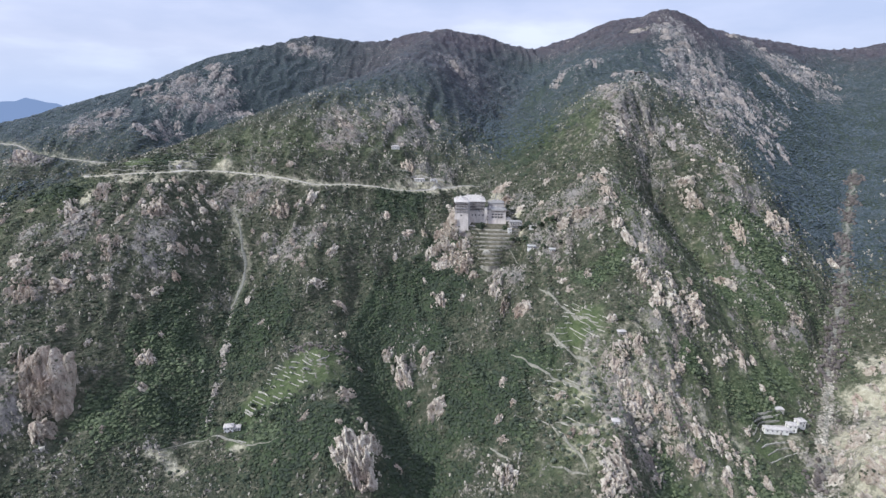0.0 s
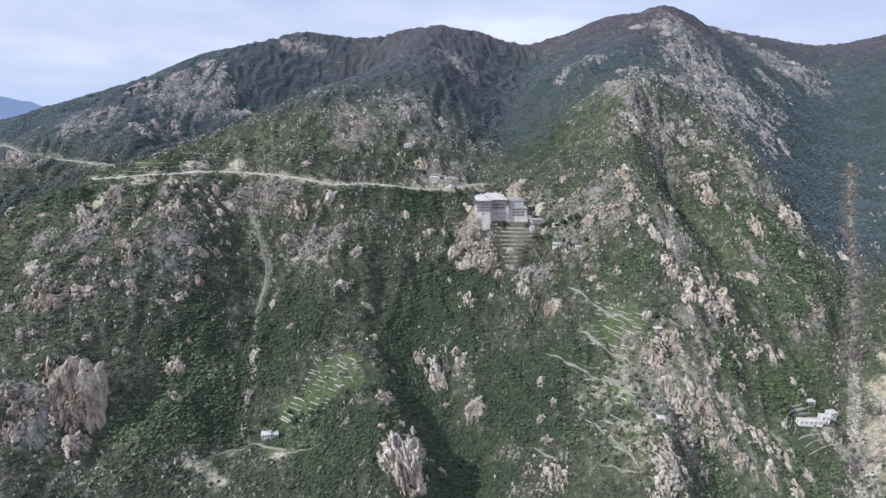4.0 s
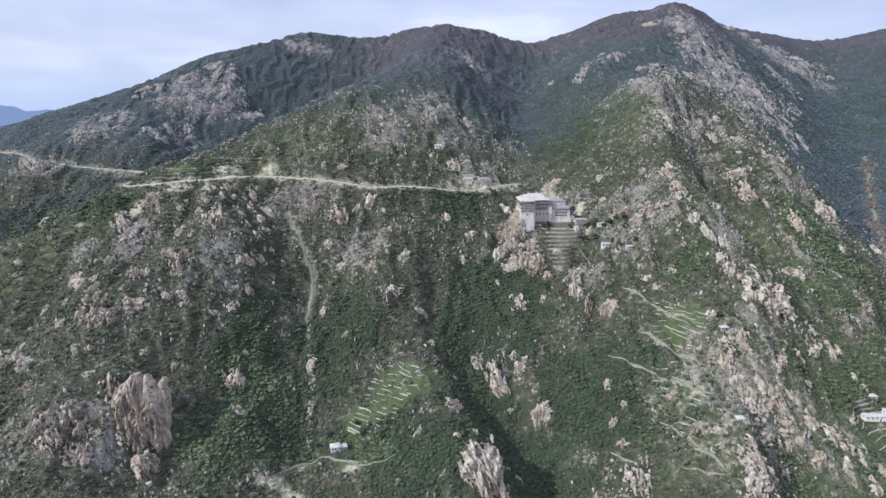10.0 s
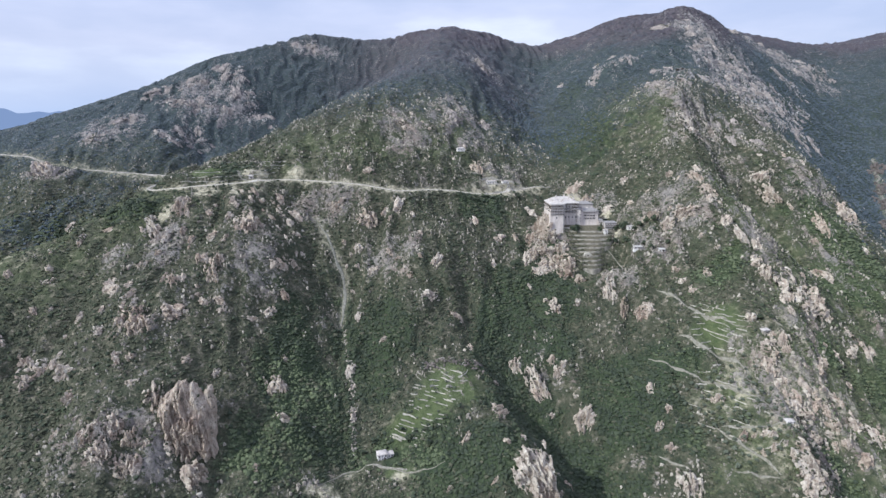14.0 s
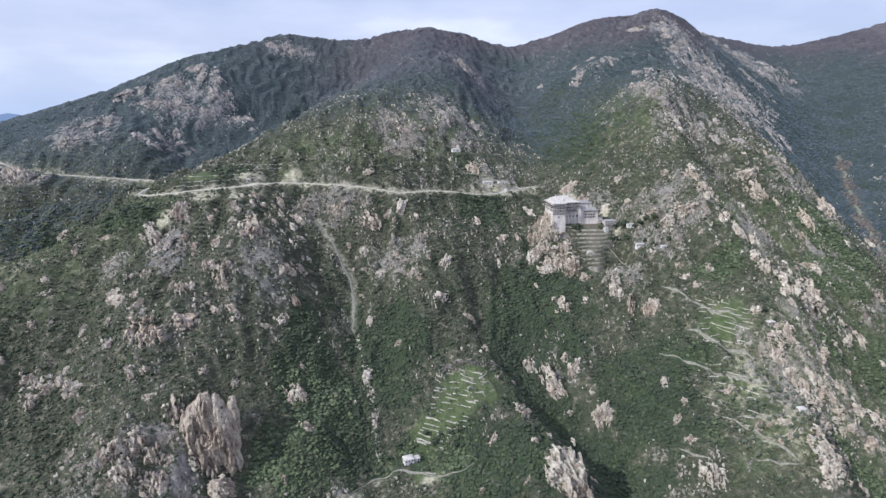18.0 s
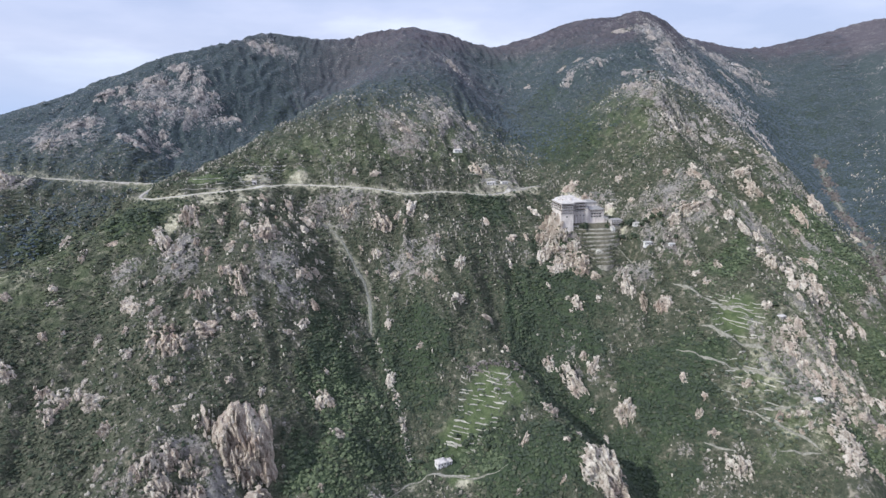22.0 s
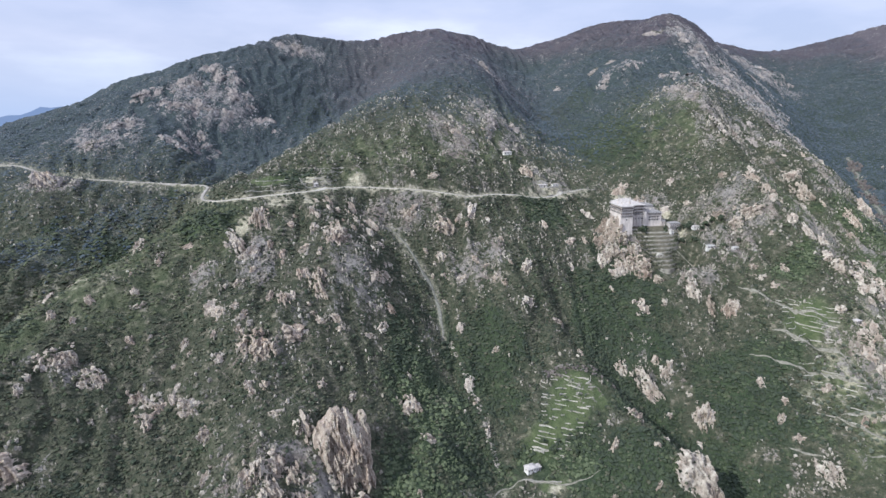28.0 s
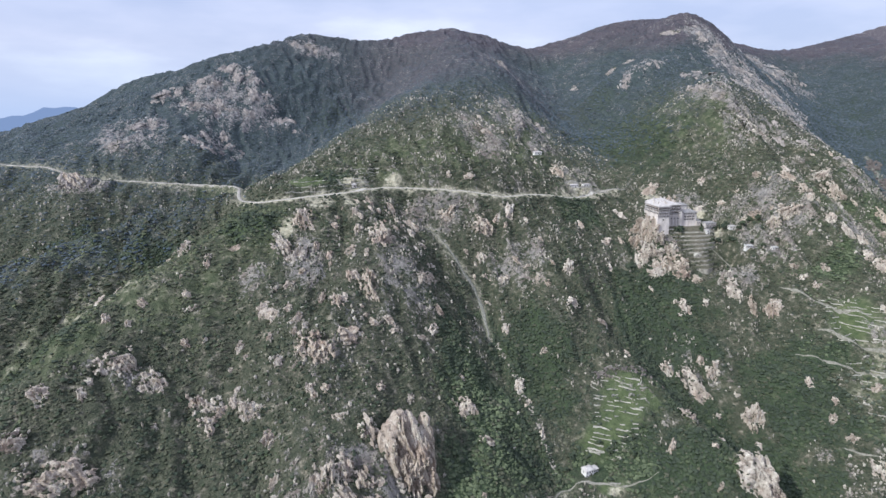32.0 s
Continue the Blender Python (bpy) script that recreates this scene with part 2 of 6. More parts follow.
def base_height(x, y):
    """The land's height drawn from its crest and valley lines."""
    x, y = np.broadcast_arrays(np.asarray(x, float), np.asarray(y, float))
    fx, fy = x.ravel(), y.ravel()
    out = np.empty(len(fx))
    for i in range(0, len(fx), 20000):
        qx, qy = fx[i:i + 20000], fy[i:i + 20000]
        d = np.sqrt((qx[:, None] - _nodes[None, :, 0]) ** 2 + (qy[:, None] - _nodes[None, :, 1]) ** 2 + _soft ** 2)
        out[i:i + 20000] = -d @ _w[:_n] + _w[_n] + qx * _w[_n + 1] + qy * _w[_n + 2]
    return out.reshape(x.shape)


# roads and beds that are cut into the slopes: x, y, height
ROAD = [(-462, 697, 357), (-451, 687, 358), (-435, 685, 360), (-401, 684, 363), (-365, 694, 364), (-342, 706, 364), (-317, 728, 363), (-288, 732, 361),
        (-248, 724, 359), (-219, 719, 357), (-190, 713, 353), (-169, 709, 349), (-124, 735, 346), (-93, 742, 343), (-70, 748, 338),
        (-45, 760, 334), (-9, 781, 333), (10, 796, 334), (40, 806, 336)]
FAR_ROAD = [(-1000, 1075, 371), (-863, 1041, 369), (-791, 1016, 366), (-774, 1007, 362), (-748, 994, 354), (-720, 980, 350), (-674, 975, 347),
            (-616, 962, 344), (-561, 955, 341), (-515, 930, 341), (-498, 870, 346), (-490, 800, 350), (-483, 750, 353), (-475, 716, 355), (-462, 697, 357)]
GRAVEL = [(-272, 682, 322), (-268, 677, 319), (-256, 660, 308), (-247, 642, 294), (-238, 627, 280), (-232, 614, 268),
          (-229, 596, 254), (-231, 575, 241), (-233, 556, 231)]
STREAM = [(802, 1049, 343), (732, 952, 303), (631, 811, 264), (520, 657, 238), (473, 592, 218), (431, 541, 199), (402, 498, 183), (377, 458, 169),
          (343, 414, 157), (320, 380, 148), (305, 340, 136)]
SHELVES = [(50, 686, 32, 20, 303), (-27, 792, 16, 6, 343), (-187, 425, 13, 6, 168.5), (318, 434, 18, 7, 168), (-72, 838, 8, 5, 386),
           (-350, 716, 9, 5, 366), (94, 664, 9, 6, 305), (112, 645, 7, 5, 308), (106, 606, 8, 4, 295), (127, 590, 8, 4, 296), (24, 656, 9, 5, 297.5)]


def near_line(x, y, line):
    """Distance to a line of x, y, height, and the line's height there."""
    best, zz = np.full(np.shape(x), 1e9), np.zeros(np.shape(x))
    for a, c in zip(line, line[1:]):
        dx, dy = c[0] - a[0], c[1] - a[1]
        t = np.clip(((x - a[0]) * dx + (y - a[1]) * dy) / (dx * dx + dy * dy), 0, 1)
        d = np.hypot(x - a[0] - t * dx, y - a[1] - t * dy)
        zz = np.where(d < best, a[2] + t * (c[2] - a[2]), zz)
        best = np.minimum(best, d)
    return best, zz


# bare rock faces on the upper slopes: x, y, half width, half depth
FACES = [(347, 1000, 24, 34), (386, 965, 30, 30), (330, 960, 20, 24), (462, 950, 34, 30), (425, 990, 30, 30), (430, 905, 28, 26), (361, 828, 22, 20), (320, 850, 22, 24), (765, 1290, 50, 50), (970, 1560, 60, 50), (1000, 1490, 50, 40), (300, 1190, 30, 20), (488, 1215, 50, 46), (512, 1145, 64, 52), (528, 1085, 62, 48), (505, 1015, 50, 44), (535, 985, 44, 34), (545, 985, 30, 26), (590, 1000, 26, 24), (625, 1015, 22, 20), (278, 868, 22, 28),
         (276, 838, 18, 22), (235, 775, 22, 25), (315, 880, 22, 25), (352, 875, 24, 24), (376, 850, 26, 26), (385, 796, 24, 24), (396, 748, 22, 24),
         (560, 1120, 50, 56), (612, 1090, 40, 50), (600, 1040, 40, 40), (560, 1050, 50, 50), (650, 1128, 36, 40), (563, 975, 34, 34), (700, 1150, 30, 34), (840, 1540, 80, 46), (910, 1490, 70, 56), (246, 1116, 30, 20), (304, 1121, 24, 16), (331, 1039, 20, 18)]
FACES_WEST = [(-674, 1263, 29, 27), (-638, 1294, 32, 27), (-599, 1327, 35, 29), (-549, 1380, 32, 35), (-523, 1335, 29, 35), (-486, 1264, 32, 37), (-454, 1247, 27, 32),
              (-565, 1126, 27, 27), (-585, 1080, 29, 24), (-672, 1079, 24, 21), (-696, 1040, 24, 18), (-672, 1139, 21, 21), (-536, 1109, 21, 27), (-595, 1211, 32, 35),
              (-540, 1226, 35, 35), (-390, 1610, 45, 35)]


def bare_faces(x, y):
    out = np.zeros(np.shape(x))
    w = 1 + 0.8 * fbm(x / 26, y / 26, 3, 73)
    for px, py, ax, ay in FACES + FACES_WEST:
        out = np.maximum(out, 1 - smooth(0.5, 1.2, np.hypot((x - px) / ax, (y - py) / ay) * w))
    return out


def crests(x, y):
    """Small ribs that run down the slopes: coarse and fine, -1 in the clefts to 1 on the crests."""
    wx = x + 14 * vnoise(x / 60, y / 60, 5)
    return 1 - 2 * np.abs(vnoise(wx / 30, y / 95, 11)), 1 - 2 * np.abs(vnoise(wx / 13, y / 34, 12))


def height(x, y):
    x, y = np.asarray(x, float), np.asarray(y, float)
    z = base_height(x, y)
    ribs, ribs2 = crests(x, y)
    rough = smooth(60, 250, z)
    z = z + rough * (5.2 * ribs + 2.4 * ribs2 + 6 * fbm(x / 70, y / 70, 3, 21) + 1.3 * vnoise(x / 9, y / 9, 31)) - 2.0 * rough
    z = z + bare_faces(x, y) * (5.0 * (1 - 2 * np.abs(vnoise(x / 17, y / 40, 13))) + 2.5 * (1 - 2 * np.abs(vnoise(x / 8, y / 22, 14))))
    far = smooth(2300, 3800, np.hypot(x, y - 700))
    z = np.maximum(z * (1 - far), 0.0) + 0.6 * vnoise(x / 40, y / 40, 3)
    for line, flat, run in ((ROAD, 4.0, 12), (FAR_ROAD, 4.0, 8), (GRAVEL, 2.5, 7), (STREAM, 5, 22)):
        d, zr = near_line(x, y, line)
        z = z + (zr - z) * (1 - smooth(flat, flat + run, d))
    d, zr = near_line(x, y, ROAD)
    south = (y < np.interp(x, [p[0] for p in ROAD], [p[1] for p in ROAD])) & (d < 34)
    z = np.where(south, np.minimum(z, zr - 0.35 * np.maximum(d - 4, 0)), z)
    for px, py, ax, ay, pz in SHELVES:
        d = np.maximum(np.abs(x - px) - ax, np.abs(y - py) - ay)
        z = z + (pz - z) * (1 - smooth(0, 9, d))
    d = np.maximum(np.abs(x - 63) - 32, np.abs(y - 632) - 28)
    z = z + (300.0 - 0.8 * (657 - y) - z) * (1 - smooth(0, 10, d))
    return z

# ---- end of land


# ---- materials ----
def material(name, rough=0.9, spec=0.2):
    m = bpy.data.materials.new(name)
    m.use_nodes = True
    n, l = m.node_tree.nodes, m.node_tree.links
    b = n["Principled BSDF"]
    b.inputs["Roughness"].default_value = rough
    b.inputs["Specular IOR Level"].default_value = spec
    return m, n, l, b


def noise_node(n, l, scale, detail=4.0, rough=0.55, stretch=None, world=True):
    t = n.new("ShaderNodeTexNoise")
    t.inputs["Scale"].default_value = scale
    t.inputs["Detail"].default_value = detail
    t.inputs["Roughness"].default_value = rough
    if world:
        src = n.new("ShaderNodeNewGeometry").outputs["Position"]
    else:
        src = n.new("ShaderNodeTexCoord").outputs["Object"]
    if stretch:
        mp = n.new("ShaderNodeMapping")
        mp.inputs["Scale"].default_value = stretch
        l.new(src, mp.inputs["Vector"])
        src = mp.outputs["Vector"]
    l.new(src, t.inputs["Vector"])
    return t.outputs["Fac"]


def ramp(n, l, fac, stops):
    r = n.new("ShaderNodeValToRGB")
    e = r.color_ramp.elements
    while len(e) < len(stops):
        e.new(0.5)
    for el, (p, c) in zip(e, stops):
        el.position = p
        el.color = (*c, 1) if isinstance(c, tuple) else (c, c, c, 1)
    l.new(fac, r.inputs["Fac"])
    return r.outputs["Color"]


def mix(n, l, fac, a, c, mode="MIX"):
    m = n.new("ShaderNodeMix")
    m.data_type, m.blend_type = "RGBA", mode
    for value, sock in ((fac, m.inputs["Factor"]), (a, m.inputs["A"]), (c, m.inputs["B"])):
        if isinstance(value, (int, float)):
            sock.default_value = value
        elif isinstance(value, tuple):
            sock.default_value = (*value, 1)
        else:
            l.new(value, sock)
    return m.outputs["Result"]


def maths(n, l, op, a, c=0.0, clamp=False):
    m = n.new("ShaderNodeMath")
    m.operation, m.use_clamp = op, clamp
    for value, sock in ((a, m.inputs[0]), (c, m.inputs[1])):
        if isinstance(value, (int, float)):
            sock.default_value = value
        else:
            l.new(value, sock)
    return m.outputs[0]


def bump(n, l, b, fac, strength=0.5, distance=0.5):
    k = n.new("ShaderNodeBump")
    k.inputs["Strength"].default_value = strength
    k.inputs["Distance"].default_value = distance
    l.new(fac, k.inputs["Height"])
    l.new(k.outputs["Normal"], b.inputs["Normal"])


def attr(n, name):
    a = n.new("ShaderNodeAttribute")
    a.attribute_name = name
    return a.outputs["Fac"]


def mottled(name, dark, light, scale, rough=0.9, detail=6.0, stretch=None, bumps=0.4, dist=0.3, world=True, vary=0.0):
    """A surface mottled between two colours, with a coarse and a fine grain."""
    m, n, l, b = material(name, rough)
    f1 = noise_node(n, l, scale, detail, 0.6, stretch, world)
    f2 = noise_node(n, l, scale * 6, 3.0, 0.6, stretch, world)
    f = maths(n, l, "ADD", maths(n, l, "MULTIPLY", f1, 0.65), maths(n, l, "MULTIPLY", f2, 0.35))
    col = ramp(n, l, f, [(0.36, dark), (0.62, light)])
    if vary:
        rnd = n.new("ShaderNodeObjectInfo").outputs["Random"]
        col = mix(n, l, vary, col, ramp(n, l, rnd, [(0.0, 0.25), (1.0, 0.9)]), "OVERLAY")
    l.new(col, b.inputs["Base Color"])
    bump(n, l, b, f, bumps, dist)
    return m


def leafy(name, stops, leaf=1.6, spots=0.3):
    """Foliage: every bush has a shade of its own, with leaf clumps within it."""
    m, n, l, b = material(name, 0.75, 0.25)
    rnd = n.new("ShaderNodeNewGeometry").outputs["Random Per Island"]
    drift = maths(n, l, "MULTIPLY", maths(n, l, "SUBTRACT", noise_node(n, l, 0.045, 5.0, 0.6), 0.28), 2.2)
    pick = maths(n, l, "ADD", maths(n, l, "MULTIPLY", rnd, 0.4), maths(n, l, "MULTIPLY", drift, 0.6), True)
    col = ramp(n, l, pick, stops)
    f = noise_node(n, l, leaf, 3.0, 0.65)
    col = mix(n, l, spots, col, ramp(n, l, f, [(0.32, 0.12), (0.68, 0.9)]), "OVERLAY")
    big = noise_node(n, l, 0.018, 3.0, 0.5)
    col = mix(n, l, 0.3, col, ramp(n, l, big, [(0.35, 0.35), (0.65, 0.68)]), "OVERLAY")
    l.new(col, b.inputs["Base Color"])
    bump(n, l, b, f, 0.8, 0.6)
    return m


def land_material():
    m, n, l, b = material("land", 0.95, 0.1)
    big = noise_node(n, l, 0.03, 5.0, 0.55)
    mid = noise_node(n, l, 0.16, 5.0, 0.6)
    fine = noise_node(n, l, 0.8, 4.0, 0.65)
    under = ramp(n, l, mid, [(0.32, (0.042, 0.05, 0.034)), (0.52, (0.078, 0.082, 0.056)), (0.60, (0.13, 0.122, 0.09)), (0.68, (0.27, 0.243, 0.187))])
    lush = ramp(n, l, mid, [(0.3, (0.035, 0.05, 0.03)), (0.7, (0.066, 0.088, 0.047))])
    heath = ramp(n, l, mid, [(0.3, (0.065, 0.06, 0.07)), (0.7, (0.13, 0.112, 0.12))])
    meadow = ramp(n, l, mid, [(0.3, (0.06, 0.083, 0.038)), (0.7, (0.122, 0.144, 0.07))])
    earth = ramp(n, l, mid, [(0.3, (0.29, 0.264, 0.185)), (0.7, (0.54, 0.502, 0.38))])
    stone = ramp(n, l, noise_node(n, l, 0.22, 8.0, 0.7, (1, 1, 0.45)),
                 [(0.36, (0.08, 0.074, 0.066)), (0.47, (0.185, 0.17, 0.148)), (0.57, (0.28, 0.255, 0.218)), (0.75, (0.42, 0.388, 0.338))])
    cracks = noise_node(n, l, 0.055, 7.0, 0.68, (1.3, 1.3, 0.6))
    stone = mix(n, l, 0.85, stone, ramp(n, l, cracks, [(0.40, 0.30), (0.50, 0.85), (0.62, 1.0)]), "MULTIPLY")
    rust = ramp(n, l, big, [(0.46, (0.29, 0.275, 0.265)), (0.64, (0.34, 0.255, 0.21))])
    stone = mix(n, l, 0.3, stone, rust)
    # far rock is dimmed in its colour for the weaker sun there
    dim_stone = ramp(n, l, mid, [(0.35, (0.115, 0.112, 0.115)), (0.55, (0.27, 0.25, 0.24)), (0.7, (0.36, 0.33, 0.31))])
    stone = mix(n, l, maths(n, l, "MULTIPLY", attr(n, "haze_tint"), 0.75), stone, dim_stone)
    # far ground turns darker and bluer: haze put into its colour
    haze_tint = ramp(n, l, mid, [(0.3, (0.04, 0.054, 0.057)), (0.6, (0.068, 0.084, 0.083)), (0.75, (0.105, 0.115, 0.11))])
    under = mix(n, l, attr(n, "haze_tint"), under, haze_tint)
    col = mix(n, l, attr(n, "lush"), under, lush)
    col = mix(n, l, attr(n, "heath"), col, heath)
    col = mix(n, l, attr(n, "meadow"), col, meadow)
    patch = noise_node(n, l, 0.21, 8.0, 0.76, (1, 1, 0.55))
    f = maths(n, l, "ADD", patch, maths(n, l, "MULTIPLY", attr(n, "rock"), 0.285))
    f = maths(n, l, "ADD", f, maths(n, l, "MULTIPLY", maths(n, l, "SUBTRACT", fine, 0.5), 0.25))
    rocky = ramp(n, l, f, [(0.69, 0.0), (0.73, 1.0)])
    col = mix(n, l, rocky, col, stone)
    broken = ramp(n, l, noise_node(n, l, 0.24, 6.0, 0.7), [(0.46, 0.04), (0.54, 1.0)])
    worn = maths(n, l, "POWER", attr(n, "earth"), 2.0)
    worn = maths(n, l, "MULTIPLY", attr(n, "earth"), maths(n, l, "ADD", broken, worn), True)
    col = mix(n, l, worn, col, earth)
    col = mix(n, l, 0.35, col, ramp(n, l, fine, [(0.3, 0.2), (0.7, 0.8)]), "OVERLAY")
    l.new(col, b.inputs["Base Color"])
    h = maths(n, l, "ADD", maths(n, l, "MULTIPLY", mid, 2.0), fine)
    bump(n, l, b, h, 0.9, 1.6)
    return m


def granite_material():
    m, n, l, b = material("granite", 0.92, 0.15)
    joints = noise_node(n, l, 0.33, 8.0, 0.72, (1, 1, 0.35))
    tone = noise_node(n, l, 0.05, 4.0, 0.6)
    grain = noise_node(n, l, 1.6, 4.0, 0.7)
    col = ramp(n, l, joints, [(0.29, (0.13, 0.111, 0.095)), (0.38, (0.39, 0.338, 0.285)), (0.50, (0.53, 0.468, 0.396)), (0.72, (0.68, 0.612, 0.525))])
    col = mix(n, l, ramp(n, l, tone, [(0.50, 0.0), (0.68, 0.5)]), col, (0.44, 0.335, 0.275))
    patch = noise_node(n, l, 0.16, 3.0, 0.5, (1.4, 1.4, 0.6))
    col = mix(n, l, 0.5, col, ramp(n, l, patch, [(0.35, 0.25), (0.65, 0.8)]), "OVERLAY")
    col = mix(n, l, 0.4, col, ramp(n, l, grain, [(0.3, 0.25), (0.7, 0.8)]), "OVERLAY")
    each = n.new("ShaderNodeObjectInfo").outputs["Random"]
    col = mix(n, l, ramp(n, l, each, [(0.2, 0.0), (0.9, 0.5)]), col, mix(n, l, 1.0, col, (0.74, 0.655, 0.59), "MULTIPLY"))
    moss = maths(n, l, "MULTIPLY", ramp(n, l, noise_node(n, l, 0.28, 5.0, 0.6), [(0.60, 0.0), (0.66, 1.0)]), 0.8)
    col = mix(n, l, moss, col, (0.055, 0.068, 0.045))
    l.new(col, b.inputs["Base Color"])
    bump(n, l, b, maths(n, l, "ADD", maths(n, l, "MULTIPLY", joints, 2.5), grain), 0.9, 1.2)
    return m


M_LAND = land_material()
M_GRANITE = granite_material()
# a greyer granite for the crags of the upper slopes
M_UPPER_GRANITE = mottled("grey upper granite", (0.125, 0.115, 0.11), (0.41, 0.362, 0.325), 0.09, 0.95, 8.0, (1.2, 1.2, 0.6), 0.8, 1.0)
M_SCRUB = leafy("scrub leaves", [(0.0, (0.036, 0.042, 0.027)), (0.4, (0.064, 0.07, 0.043)), (0.6, (0.09, 0.094, 0.06)), (0.8, (0.122, 0.119, 0.082)),
                                 (1.0, (0.175, 0.165, 0.122))])
M_WOOD = leafy("woodland leaves", [(0.0, (0.034, 0.045, 0.031)), (0.5, (0.047, 0.06, 0.038)), (0.8, (0.067, 0.085, 0.044)), (1.0, (0.088, 0.104, 0.055))])
M_BROOM = leafy("olive-green scrub leaves", [(0.0, (0.065, 0.077, 0.04)), (0.5, (0.098, 0.112, 0.058)), (1.0, (0.155, 0.16, 0.092))])
M_GREEN = leafy("fresh green leaves", [(0.0, (0.064, 0.081, 0.042)), (0.5, (0.098, 0.12, 0.065)), (0.8, (0.128, 0.151, 0.083)), (1.0, (0.168, 0.188, 0.109))])
M_STONES = leafy("loose stone", [(0.0, (0.16, 0.144, 0.12)), (0.6, (0.35, 0.318, 0.266)), (1.0, (0.58, 0.535, 0.45))], 1.2, 0.45)
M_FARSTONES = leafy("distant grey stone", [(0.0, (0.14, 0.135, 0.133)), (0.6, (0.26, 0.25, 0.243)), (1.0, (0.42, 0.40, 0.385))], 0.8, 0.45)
# far copies of the leaf colours, with the blue of haze mixed in
M_HAZEWOOD = leafy("haze-blue woodland", [(0.0, (0.036, 0.051, 0.063)), (0.6, (0.054, 0.073, 0.086)), (1.0, (0.088, 0.108, 0.118))], 0.6)
M_HAZESCRUB = leafy("haze-blue scrub", [(0.0, (0.05, 0.066, 0.078)), (0.6, (0.08, 0.097, 0.109)), (1.0, (0.13, 0.144, 0.152))], 0.6)
# purple-brown twigs, with some blue added for haze on the high slopes
M_HEATH = leafy("heath twigs", [(0.0, (0.059, 0.06, 0.076)), (0.5, (0.086, 0.08, 0.1)), (1.0, (0.12, 0.107, 0.128))])
M_BARE = leafy("bare twigs", [(0.0, (0.085, 0.074, 0.068)), (1.0, (0.17, 0.146, 0.133))], 2.0)
M_ROAD = mottled("dirt road", (0.33, 0.30, 0.255), (0.50, 0.465, 0.405), 0.25, 0.95, bumps=0.2)
M_FARROAD = mottled("worn grey road", (0.22, 0.20, 0.175), (0.42, 0.39, 0.345), 0.06, 0.95, bumps=0.2)
M_TRACK = mottled("trodden earth", (0.12, 0.118, 0.088), (0.29, 0.272, 0.225), 0.5, 0.95, bumps=0.3)
M_GRAVEL = mottled("gully gravel", (0.10, 0.10, 0.08), (0.26, 0.25, 0.21), 0.5, 0.95, bumps=0.5)
M_WALLSTONE = mottled("dry stone", (0.21, 0.198, 0.168), (0.48, 0.452, 0.39), 0.7, 0.95, bumps=0.8, dist=0.3, vary=0.3)
M_GARDENWALL = mottled("mossy garden wall", (0.13, 0.124, 0.10), (0.42, 0.39, 0.33), 0.22, 0.95, bumps=0.8, dist=0.3, vary=0.3)
M_MASONRY = mottled("old masonry", (0.36, 0.33, 0.31), (0.56, 0.525, 0.50), 0.35, 0.92, stretch=(1, 1, 0.4), bumps=0.4)
M_PLASTER = mottled("weathered plaster", (0.46, 0.405, 0.365), (0.72, 0.655, 0.605), 0.3, 0.9, stretch=(1, 1, 0.3), bumps=0.15)
M_WHITE = mottled("whitewash", (0.58, 0.555, 0.515), (0.80, 0.775, 0.735), 0.5, 0.88, bumps=0.15)
M_ROOF = mottled("grey slab roof", (0.35, 0.318, 0.295), (0.56, 0.52, 0.485), 0.5, 0.85, bumps=0.4)
M_ROOF_DARK = mottled("slate roof", (0.18, 0.172, 0.165), (0.32, 0.305, 0.295), 0.5, 0.85, bumps=0.4)
M_TIMBER = mottled("dark balcony timber", (0.035, 0.028, 0.024), (0.085, 0.065, 0.052), 1.5, 0.8, bumps=0.2)
M_RAIL = mottled("painted railing", (0.33, 0.31, 0.30), (0.46, 0.43, 0.42), 1.0, 0.8, bumps=0.1)
M_SOIL = mottled("garden soil", (0.062, 0.06, 0.042), (0.155, 0.137, 0.10), 0.4, 0.95, bumps=0.5)
M_BARK = mottled("bark", (0.06, 0.05, 0.04), (0.14, 0.12, 0.10), 2.0, 0.9, bumps=0.4)
M_METAL = mottled("galvanised sheet", (0.36, 0.35, 0.33), (0.52, 0.50, 0.47), 0.8, 0.5, bumps=0.1)
M_GLASS, n, l, b = material("dark window glass", 0.12, 0.5)
b.inputs["Base Color"].default_value = (0.03, 0.035, 0.04, 1)

# ---- what covers the land: x, y, half width, half depth ----
LUSH = [(42, 451, 45, 55), (91, 469, 26, 16), (-7, 528, 24, 22), (-57, 727, 40, 40), (-289, 412, 26, 26), (165, 544, 32, 18), (2, 394, 30, 20),
        (322, 470, 22, 20), (304, 390, 14, 12), (-456, 640, 30, 26), (-375, 735, 22, 16), (400, 649, 46, 76), (142, 950, 60, 110),
        (-157, 428, 44, 34), (-618, 534, 40, 24), (358, 586, 50, 34), (-250, 450, 40, 50), (0, 600, 40, 60), (-330, 1280, 60, 120), (120, 1060, 60, 130)]
